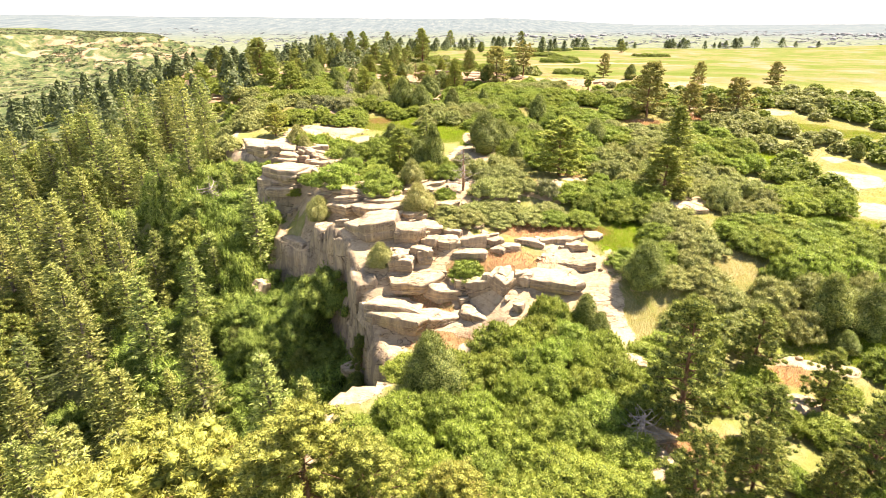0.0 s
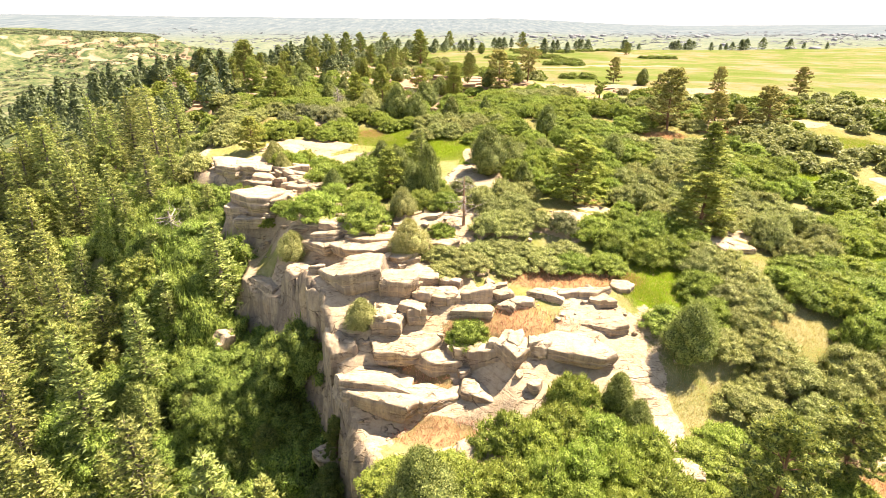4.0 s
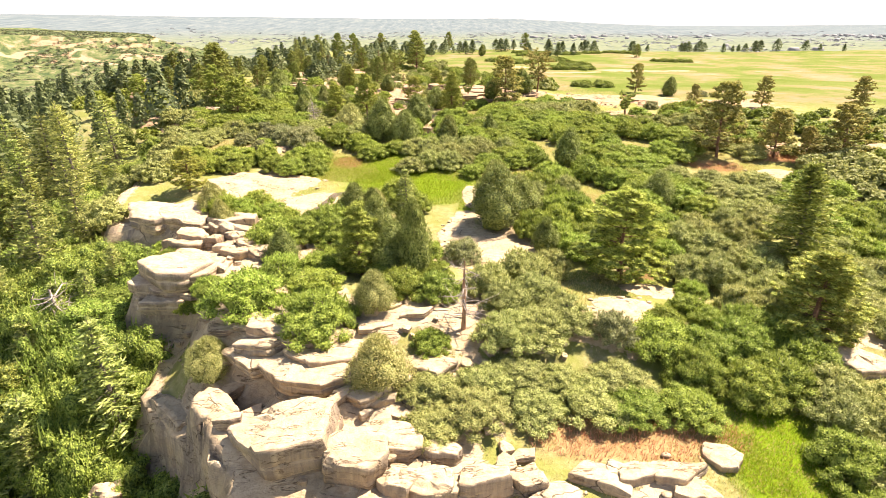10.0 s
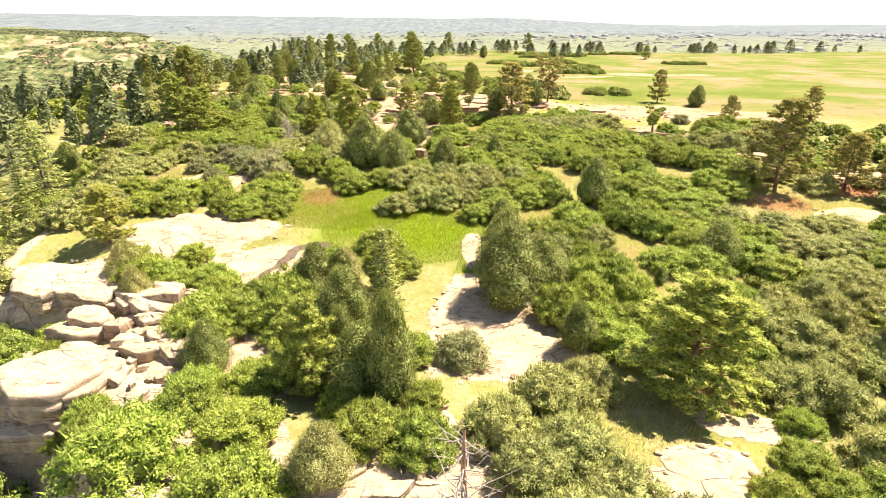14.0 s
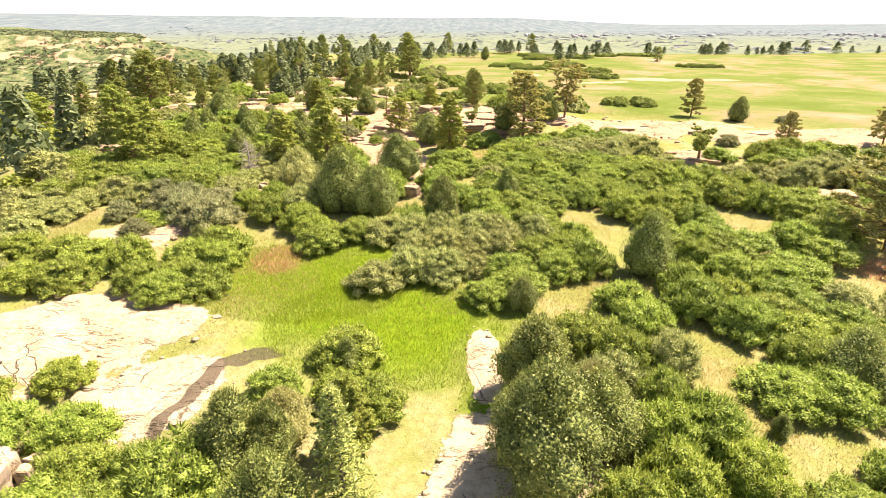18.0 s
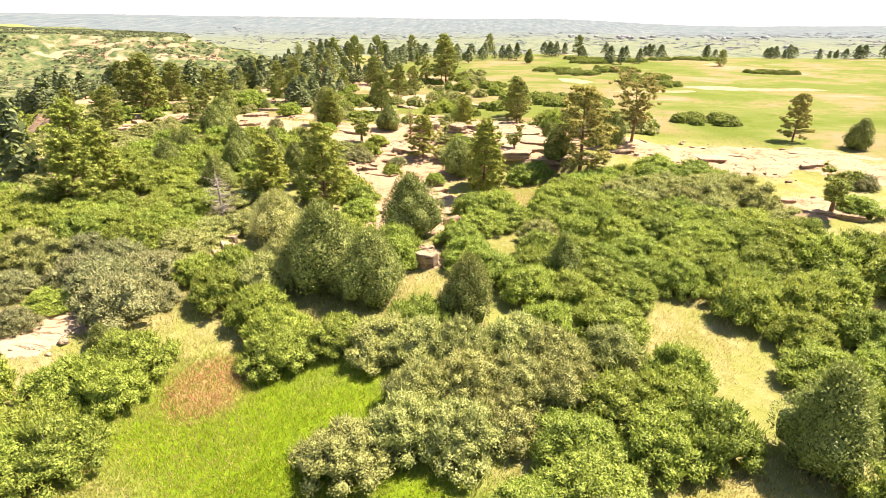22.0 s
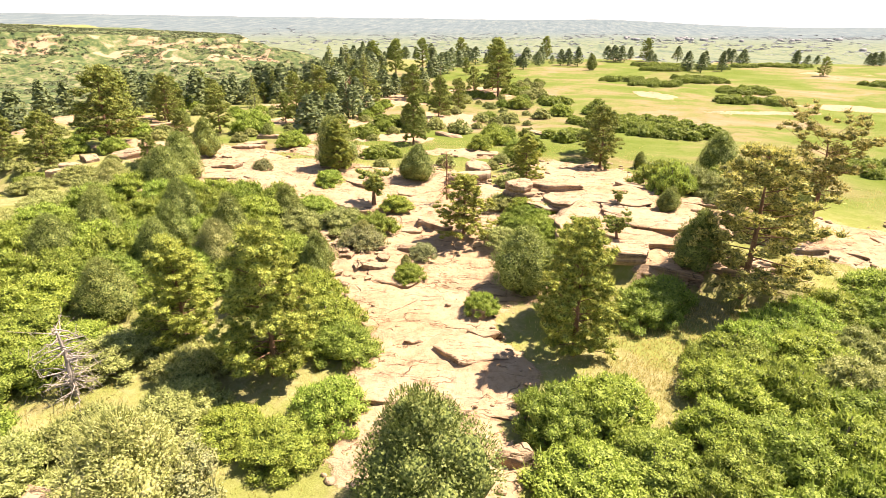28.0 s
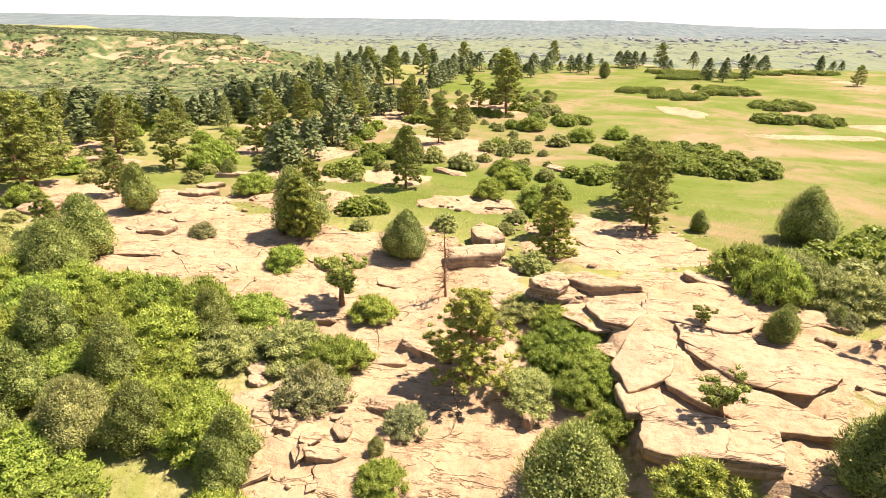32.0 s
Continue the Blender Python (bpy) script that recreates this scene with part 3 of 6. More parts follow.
# ---------------------------------------------------------------- building plants
class Mesh:
    """Gathers faces of three or four corners into one mesh."""

    def __init__(self):
        self.v, self.t, self.q, self.n = [], [], [], 0

    def add(self, verts, tris=None, quads=None):
        verts = np.asarray(verts, float).reshape(-1, 3)
        if tris is not None:
            self.t.append(np.asarray(tris, int).reshape(-1, 3) + self.n)
        if quads is not None:
            self.q.append(np.asarray(quads, int).reshape(-1, 4) + self.n)
        self.v.append(verts)
        self.n += len(verts)

    def arrays(self):
        v = np.concatenate(self.v) if self.v else np.zeros((0, 3))
        t = np.concatenate(self.t) if self.t else np.zeros((0, 3), int)
        q = np.concatenate(self.q) if self.q else np.zeros((0, 4), int)
        return v, t, q

    def data(self, name, material, smooth_faces=False):
        v, t, q = self.arrays()
        me = bpy.data.meshes.new(name)
        me.vertices.add(len(v))
        me.vertices.foreach_set("co", v.astype(np.float32).ravel())
        loops = np.concatenate([t.ravel(), q.ravel()]).astype(np.int32)
        tot = np.concatenate([np.full(len(t), 3), np.full(len(q), 4)]).astype(np.int32)
        me.loops.add(len(loops))
        me.loops.foreach_set("vertex_index", loops)
        me.polygons.add(len(tot))
        me.polygons.foreach_set("loop_start", np.concatenate([[0], np.cumsum(tot)[:-1]]).astype(np.int32))
        me.polygons.foreach_set("loop_total", tot)
        me.update(calc_edges=True)
        if smooth_faces:
            me.shade_smooth()
        me.materials.append(material)
        return me


def tube(mesh, pts, radii, sides=6):
    """A tapered limb along a line of points."""
    pts = [Vector([float(c) for c in p]) for p in pts]
    rings = []
    for i, p in enumerate(pts):
        d = (pts[min(i + 1, len(pts) - 1)] - pts[max(i - 1, 0)]).normalized()
        u = d.cross(Vector((0.3, 0.9, 0.1))).normalized()
        w = d.cross(u)
        rings += [p + float(radii[i]) * (math.cos(a) * u + math.sin(a) * w) for a in np.arange(sides) * 2 * math.pi / sides]
    quads = [(i * sides + j, i * sides + (j + 1) % sides, (i + 1) * sides + (j + 1) % sides, (i + 1) * sides + j)
             for i in range(len(pts) - 1) for j in range(sides)]
    mesh.add([tuple(r) for r in rings], quads=quads)


def star(mesh, limbs, r0, sides=5):
    """Stems that all spring from one foot."""
    ring = [(r0 * math.cos(a), r0 * math.sin(a), -0.1) for a in np.arange(sides) * 2 * math.pi / sides]
    verts, quads = list(ring), []
    for line in limbs:
        last = list(range(sides))
        for n, p in enumerate(line):
            r = r0 * (0.55 if n == 0 else 0.2)
            now = [len(verts) + j for j in range(sides)]
            verts += [(p[0] + r * math.cos(a), p[1] + r * math.sin(a), p[2]) for a in np.arange(sides) * 2 * math.pi / sides]
            quads += [(last[j], last[(j + 1) % sides], now[(j + 1) % sides], now[j]) for j in range(sides)]
            last = now
    mesh.add(verts, quads=quads)


def unit(v):
    return v / np.maximum(np.linalg.norm(v, axis=-1, keepdims=True), 1e-9)


def leaves(mesh, pos, nrm, size, rs):
    """Small leaf sprays: a pointed blade each, lying along the crown with a random tilt."""
    k = len(pos)
    nrm = unit(nrm + rs.normal(0, 0.55, (k, 3)))
    u = unit(np.cross(nrm, rs.normal(0, 1, (k, 3))))
    w = np.cross(nrm, u)
    s = (size * rs.uniform(0.6, 1.35, k))[:, None]
    v = np.stack([pos - u * s * 0.62 - w * s * 0.3, pos + u * s * 0.62 - w * s * 0.15, pos + w * s * 0.75 + nrm * s * 0.2], 1).reshape(-1, 3)
    mesh.add(v, tris=np.arange(3 * k).reshape(k, 3))


def blades(mesh, pos, way, length, width, rs):
    """Needle bunches: narrow triangles that start at pos and point along way."""
    k = len(pos)
    way = unit(way)
    side = unit(np.cross(way, rs.normal(0, 1, (k, 3))))
    ln = (length * rs.uniform(0.7, 1.25, k))[:, None]
    wd = (width * rs.uniform(0.7, 1.3, k))[:, None]
    v = np.stack([pos - side * wd * 0.5, pos + side * wd * 0.5, pos + way * ln], 1).reshape(-1, 3)
    mesh.add(v, tris=np.arange(3 * k).reshape(k, 3))


def on_ball(k, rs, low=-0.3):
    z = rs.uniform(low, 1, k)
    a = rs.uniform(0, 2 * np.pi, k)
    r = np.sqrt(1 - z * z)
    return np.stack([r * np.cos(a), r * np.sin(a), z], 1)


_bm = bmesh.new()
bmesh.ops.create_icosphere(_bm, subdivisions=1, radius=1)
ICO_V = np.array([v.co[:] for v in _bm.verts])
ICO_T = np.array([[v.index for v in f.verts] for f in _bm.faces])
_bm.free()


def lumps_crown(lumps, per_area, size, rs, core=0.72, low=-0.35):
    """A crown of leaf clumps over overlapping mounds, with dense inner leaves."""
    m, inner = Mesh(), Mesh()
    cs, rr = np.array([l[:3] for l in lumps]), np.array([l[3:] for l in lumps])
    for c, r in zip(cs, rr):
        k = max(int(per_area * 4 * np.pi * r.mean() ** 2), 6)
        d = on_ball(k, rs, low)
        p = c + d * r * (rs.uniform(0.8, 1.12, (k, 1)) + 0.18 * (rs.rand(k, 1) < 0.15))
        dist = np.linalg.norm((p[:, None] - cs[None]) / rr[None], axis=2)
        keep = (dist.min(axis=1) > 0.7) & (p[:, 2] > 0.05)
        leaves(m, p[keep], d[keep] + np.array([0, 0, 0.8]), size, rs)
        v = ICO_V * r * core * rs.uniform(0.85, 1.1, (len(ICO_V), 1)) + c
        v[:, 2] = np.maximum(v[:, 2], 0.08)
        inner.add(v, tris=ICO_T)
    return m, inner


def oak_mesh(seed, size=0.095, per_area=100, wide=1.0, core=0.78, grow=1.0, shoots=900):
    rs = np.random.RandomState(seed)
    lumps = []
    lobes = rs.normal(0, 0.9, (5, 2))
    for i in range(58):
        a = i * 2.4 + rs.uniform(-0.4, 0.4)
        r = 1.34 * np.sqrt((i + rs.uniform(0, 1)) / 58) * wide * (1 + 0.2 * np.sin(2 * a + seed) + 0.13 * np.sin(3 * a + 2.1 * seed))
        x, y = r * np.cos(a), r * np.sin(a)
        h = 1.5 - 0.62 * (r / 1.25) ** 2.4 - 0.2 * min(np.hypot(x - lobes[:, 0], y - lobes[:, 1]).min(), 1.0) + rs.normal(0, 0.12)
        q = rs.uniform(0.14, 0.3)
        lumps.append((x, y, max(h - q * 0.3, 0.3), q * rs.uniform(0.9, 1.25), q * rs.uniform(0.9, 1.25), q * rs.uniform(0.7, 1.0)))
    for i in range(11):
        a = i * 0.571 + rs.uniform(0, 0.4)
        q = rs.uniform(0.22, 0.36)
        r = rs.uniform(1.1, 1.42) * wide
        lumps.append((r * np.cos(a), r * np.sin(a), rs.uniform(0.25, 0.5), q, q, 0.3))
    lumps = [tuple(grow * v for v in l) for l in lumps]
    crown, inner = lumps_crown(lumps, per_area, size, rs, core)
    inner.add(ICO_V * np.array([1.12 * wide, 1.12 * wide, 0.62]) * grow + np.array([0, 0, 0.62 * grow]), tris=ICO_T)
    # upright shoots that ruffle the outline
    top = np.array(lumps)
    pick = rs.randint(0, len(top), shoots)
    d = on_ball(shoots, rs, 0.0)
    blades(crown, top[pick, :3] + d * top[pick, 3:] * rs.uniform(0.85, 1.1, (shoots, 1)), d * 0.55 + np.array([0, 0, 0.8]) + rs.normal(0, 0.3, (shoots, 3)), 0.21 * grow, 0.06 * grow, rs)
    stems = Mesh()
    star(stems, [[(x * 0.6, y * 0.6, z * 0.55), (x, y, z + 0.2)] for x, y, z in (l[:3] for l in lumps[:7])], 0.07)
    return stems, crown, inner


def juniper_mesh(seed, size=0.046, per_area=110, h=3.0, w=1.0, sprays=6500, loose=1.0):
    rs = np.random.RandomState(seed)
    lumps = []
    for i in range(22):
        u = (i + 0.5) / 22
        r = w * (0.78 * (1 - u) ** 0.65 * min(1, 0.45 + 2.5 * u)) * rs.uniform(0.7, 1.12)
        a = i * 2.4 + rs.uniform(-0.4, 0.4)
        q = (0.25 + 0.34 * (1 - u)) * w * rs.uniform(0.8, 1.2)
        lumps.append((r * np.cos(a), r * np.sin(a), 0.35 + u * (h - 0.75), q, q, q * 1.35))
    crown, inner = lumps_crown(lumps, per_area, size, rs, 0.8)
    idx = rs.randint(0, len(lumps), sprays)
    c = np.array([l[:3] for l in lumps])[idx]
    r = np.array([l[3:] for l in lumps])[idx]
    d = on_ball(sprays, rs, -0.25)
    blades(crown, c + d * r * rs.uniform(0.8, 1.0, (sprays, 1)), d * 0.75 + np.array([0, 0, 0.75]) + rs.normal(0, 0.2, (sprays, 3)), 0.14 * loose, 0.026, rs)
    stems = Mesh()
    tube(stems, [(0, 0, -0.1), (0.05, 0.03, h * 0.4), (0, 0, h * 0.85)], [0.12, 0.08, 0.02], 7)
    return stems, crown, inner


def pine_mesh(seed, h=7.0, start=0.2, spread=1.75, branches=72, flat=False, tufts=11, blade=0.2, gaps=0.12, needles=34, thick=0.042):
    rs = np.random.RandomState(seed)
    wood, crown, inner = Mesh(), Mesh(), Mesh()
    bend = rs.uniform(-0.25, 0.25, 2)
    line = [(bend[0] * math.sin(u * 3), bend[1] * math.sin(u * 2.5), u * h - 0.15) for u in np.linspace(0, 1, 7)]
    tube(wood, line, [0.15 * (1 - 0.87 * u) for u in np.linspace(0, 1, 7)], 8)
    for i in range(branches):
        u = start + (1 - start) * (i + rs.uniform(0, 0.8)) / branches
        v = (u - start) / (1 - start)
        ln = spread * ((1 - v) ** 0.55 * (0.72 + 0.28 * min(1, v * 5)) * rs.uniform(0.55, 1.15)) + 0.18
        if flat:
            ln = spread * (0.55 + 0.6 * v) * rs.uniform(0.6, 1.1)
        if rs.rand() < gaps:
            ln *= 0.45
        a = i * 2.4 + rs.uniform(-0.5, 0.5)
        rise = rs.uniform(-0.1, 0.3) + 0.5 * v
        x0, y0, z0 = bend[0] * math.sin(u * 3), bend[1] * math.sin(u * 2.5), u * h - 0.15
        d = np.array([math.cos(a), math.sin(a), rise])
        p0, p1, p2 = np.array([x0, y0, z0]), None, None
        p1 = p0 + d * ln * 0.55 - np.array([0, 0, 0.06 * ln])
        p2 = p0 + d * ln
        tube(wood, [p0, p1, p2], [0.045 * (1 - 0.6 * u), 0.03 * (1 - 0.5 * u), 0.01], 4)
        k = max(int(tufts * (0.45 + 0.55 * ln / spread)), 3)
        f = rs.uniform(0.35, 1.0, k) ** 0.75 * 1.05
        side = np.array([-d[1], d[0], 0])
        pts = p0 + d * (f * ln)[:, None] + side * (rs.uniform(-0.38, 0.38, k) * ln * f)[:, None] + rs.normal(0, 0.1, (k, 3)) + np.array([0, 0, 0.06])
        n = needles
        pos = np.repeat(pts, n, 0)
        d_out = on_ball(k * n, rs, -0.55)
        puff = np.repeat(rs.uniform(0.18, 0.34, k), n)[:, None]
        blades(crown, pos + d_out * puff * rs.uniform(0.35, 1.0, (k * n, 1)) * np.array([1, 1, 0.75]), d_out + np.array([0, 0, 0.5]) + rs.normal(0, 0.35, (k * n, 3)), blade, thick, rs)
        for p, r in zip(pts, puff[::n, 0]):
            inner.add(ICO_V * r * np.array([0.75, 0.75, 0.55]) * rs.uniform(0.7, 1.1, (12, 1)) + p, tris=ICO_T)
    return wood, crown, inner


def fir_mesh(seed, h=10.0, spread=1.9, levels=21, around=11, per=16, blade=0.36):
    rs = np.random.RandomState(seed)
    wood, crown = Mesh(), Mesh()
    tube(wood, [(0, 0, -0.2), (0.05, 0, h * 0.5), (0, 0, h)], [0.17, 0.1, 0.015], 7)
    for i in range(levels):
        u = 0.1 + 0.9 * i / levels
        for j in range(around):
            if rs.rand() < 0.1:
                continue
            a = j * 6.283 / around + i * 0.7 + rs.uniform(-0.3, 0.3)
            ln = (spread * (1 - u) ** 0.8 + 0.18) * rs.uniform(0.65, 1.15)
            d = np.array([math.cos(a), math.sin(a), rs.uniform(-0.35, 0.05) + 0.35 * u])
            p0 = np.array([0, 0, u * h * 0.985])
            if j % 2 == 0:
                tube(wood, [p0, p0 + d * ln * 0.8], [0.03, 0.008], 3)
            f = rs.uniform(0.2, 1.0, per)
            side = np.array([-d[1], d[0], 0]) * rs.choice([-1, 1], per)[:, None]
            pos = p0 + d * (f * ln)[:, None] + rs.normal(0, 0.05, (per, 3))
            blades(crown, pos, d * 0.6 + side * 0.75 + rs.normal(0, 0.25, (per, 3)) + np.array([0, 0, 0.1]), blade * (0.55 + 0.6 * ln / spread), 0.125, rs)
    blades(crown, np.repeat([[0, 0, h - 0.25]], 6, 0), rs.normal(0, 0.3, (6, 3)) + np.array([0, 0, 1]), 0.4, 0.12, rs)
    return wood, crown, None


def far_tree_mesh(seed, h=10.0, slim=1.0, k=440):
    """A tree seen from far away: a trunk under a tapering crown of coarse clumps."""
    rs = np.random.RandomState(seed)
    wood = Mesh()
    tube(wood, [(0, 0, -0.3), (0, 0, h * 0.8)], [0.2, 0.05], 4)
    crown = Mesh()
    u = rs.rand(k) ** 0.8
    r = slim * 2.6 * (1 - u) ** 0.7 * np.minimum(1, 0.5 + 3 * u) * np.sqrt(rs.uniform(0.15, 1, k)) + 0.1
    a = rs.uniform(0, 6.283, k)
    p = np.stack([r * np.cos(a), r * np.sin(a), h * (0.12 + 0.86 * u)], 1)
    leaves(crown, p, np.stack([np.cos(a), np.sin(a), np.full(k, 0.8)], 1), 0.6, rs)
    return wood, crown


def dead_mesh(seed, h=4.0, branches=26, spread=0.9):
    rs = np.random.RandomState(seed)
    wood, twigs = Mesh(), Mesh()
    tube(wood, [(0, 0, -0.1), (0.06, 0.02, h * 0.3), (-0.04, 0.05, h * 0.65), (0.02, 0, h)], [0.14, 0.12, 0.08, 0.03], 8)
    for i in range(branches):
        u = 0.15 + 0.8 * rs.rand()
        a, ln = rs.uniform(0, 6.283), spread * (1.15 - 0.7 * u) * rs.uniform(0.5, 1.3)
        d = np.array([math.cos(a), math.sin(a), rs.uniform(-0.5, 0.4)])
        p0 = np.array([0, 0, u * h])
        p1 = p0 + d * ln * 0.5 + rs.normal(0, 0.07, 3)
        p2 = p0 + d * ln + rs.normal(0, 0.15, 3)
        tube(twigs, [p0, p1, p2], [0.035, 0.022, 0.006], 4)
        for _ in range(3):
            e = p1 + (p2 - p1) * rs.rand()
            tube(twigs, [e, e + rs.normal(0, 0.22, 3) + d * 0.12], [0.012, 0.004], 3)
    return wood, twigs, None


def leaf_mass(leaf):
    """The dense inner leaves of a crown, too close together to tell apart: the leaf colours with both ends darkened."""
    m, n, l, b = shader("dense_" + leaf.name, 0.8)
    co = n.new("ShaderNodeTexCoord").outputs["Object"]
    cell = n.new("ShaderNodeTexVoronoi")
    cell.inputs["Scale"].default_value = 13.0
    l.new(co, cell.inputs["Vector"])
    one = n.new("ShaderNodeSeparateColor")
    l.new(cell.outputs["Color"], one.inputs[0])
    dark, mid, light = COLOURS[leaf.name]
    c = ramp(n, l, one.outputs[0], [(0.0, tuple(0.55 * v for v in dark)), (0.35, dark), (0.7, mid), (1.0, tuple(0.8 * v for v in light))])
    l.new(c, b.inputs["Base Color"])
    bump(n, l, maths(n, l, "SUBTRACT", 1.0, cell.outputs["Distance"]), 1.0, 0.08, b)
    return m


class Spacing:
    """Remembers taken places, to keep plants apart."""

    def __init__(self, cell=3.0):
        self.cell, self.held = cell, {}

    def add(self, x, y, r=0.0):
        self.held.setdefault((int(x // self.cell), int(y // self.cell)), []).append((x, y, r))

    def free(self, x, y, gap):
        i, j = int(x // self.cell), int(y // self.cell)
        for a in (-2, -1, 0, 1, 2):
            for b in (-2, -1, 0, 1, 2):
                for px, py, r in self.held.get((i + a, j + b), ()):
                    if (x - px) ** 2 + (y - py) ** 2 < max(gap, r) ** 2:
                        return False
        return True


class Kind:
    """Plants of one kind: a few models, each built once with its parts and then copied."""

    def __init__(self, name, label, category, group, models, wood, leaf, nominal, wood_part="trunk", leaf_part="crown"):
        self.name, self.label, self.category, self.group = name, label, category, group
        self.models, self.nominal, self.count = models, nominal, 0
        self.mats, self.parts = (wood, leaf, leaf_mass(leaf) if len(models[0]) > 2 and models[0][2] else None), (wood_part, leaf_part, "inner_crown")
        self.first = [None] * len(models)
        self.data = [None] * len(models)

    def put(self, x, y, h, i=None, wide=1.0, z=None, rot=None):
        rs = random
        i = rs.randrange(len(self.models)) if i is None else i
        s = h / self.nominal
        z = height(x, y) - 0.05 if z is None else z
        m = pose(x, y, z, rs.uniform(-2.5, 2.5), rs.uniform(-2.5, 2.5), rs.uniform(0, 360) if rot is None else rot) @ Matrix.Diagonal((s * wide, s * wide, s, 1))
        self.count += 1
        if self.first[i] is None:
            root = new(self.name)
            root.empty_display_size = 0.2
            leaf_name = self.parts[1]
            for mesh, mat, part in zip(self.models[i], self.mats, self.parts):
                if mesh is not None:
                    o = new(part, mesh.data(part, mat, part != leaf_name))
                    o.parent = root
            tagged(root, self.label, self.category, self.group)
            self.first[i] = root
            root.matrix_basis = m
            return root
        # the copy keeps the tags; undo the first one's scale, which copy_thing carries over
        src = self.first[i]
        return copy_thing(src, m @ Matrix.Diagonal((*[1 / v for v in src.scale], 1)))


def sow(name, label, models, material, rows):
    """Many plants too far off or too dense to count, joined into one sheet of growth."""
    out = Mesh()
    for x, y, z, h, nominal, wide, i in rows:
        a, s = random.uniform(0, 6.283), h / nominal
        ca, sa = math.cos(a), math.sin(a)
        for part in models[i]:
            if part is None:
                continue
            v, t, q = part.arrays()
            w = np.stack([(v[:, 0] * ca - v[:, 1] * sa) * s * wide + x, (v[:, 0] * sa + v[:, 1] * ca) * s * wide + y, v[:, 2] * s + z], 1)
            out.add(w, t, q)
    ob = new(name, out.data(name, material))
    return tagged(ob, label, "vegetation", kind="stuff")

# ---------------------------------------------------------------- sandstone blocks
def block_mesh(seed, n=9):
    """A weathered block, one unit across: broken corners, bedding steps, an uneven skin."""
    rs = np.random.RandomState(seed)
    bm = bmesh.new()
    bmesh.ops.create_cube(bm, size=2)
    bmesh.ops.subdivide_edges(bm, edges=bm.edges[:], cuts=n - 1, use_grid_fill=True)
    k, off = rs.uniform(7, 14), rs.uniform(-50, 50, 3)
    chops = []
    for i in range(8):
        a = rs.uniform(0, 6.283)
        nv = np.array([math.cos(a), math.sin(a), rs.uniform(-0.15, 0.25) if i < 5 else rs.uniform(0.5, 1.1)])
        nv /= np.linalg.norm(nv)
        chops.append((nv, np.abs(nv).sum() * rs.uniform(0.66, 0.86)))
    beds = np.concatenate([[-2], np.sort(rs.uniform(-0.9, 0.75, 4)), [2]])
    inset = rs.uniform(0.0, 0.13, 5)
    for v in bm.verts:
        p = np.array(v.co[:])
        p = p / (np.abs(p) ** k).sum() ** (1 / k)
        for nv, far in chops:
            over = p @ nv - far
            if over > 0:
                p = p - nv * over * 0.94
        q = Vector(p * 1.1 + off)
        level = p[2] + 0.12 * noise.noise(q * 0.7)
        i = int(np.searchsorted(beds, level)) - 1
        edge = min(abs(level - beds[i]), abs(level - beds[i + 1]))
        side = 1 - inset[min(i, 4)] - 0.07 * math.exp(-(edge / 0.06) ** 2)
        rough = 1 + 0.1 * noise.noise(q * 1.1) + 0.05 * noise.noise(q * 3.1)
        v.co = Vector((p[0] * side * rough, p[1] * side * rough, p[2] * (1 + 0.07 * noise.noise(q * 1.6)) + 0.05 * noise.noise(q * 3.7))) * 0.53
    me = bpy.data.meshes.new("sandstone_block")
    bm.to_mesh(me)
    bm.free()
    me.shade_smooth()
    me.set_sharp_from_angle(angle=radians(34))
    me.materials.append(STONE)
    return me


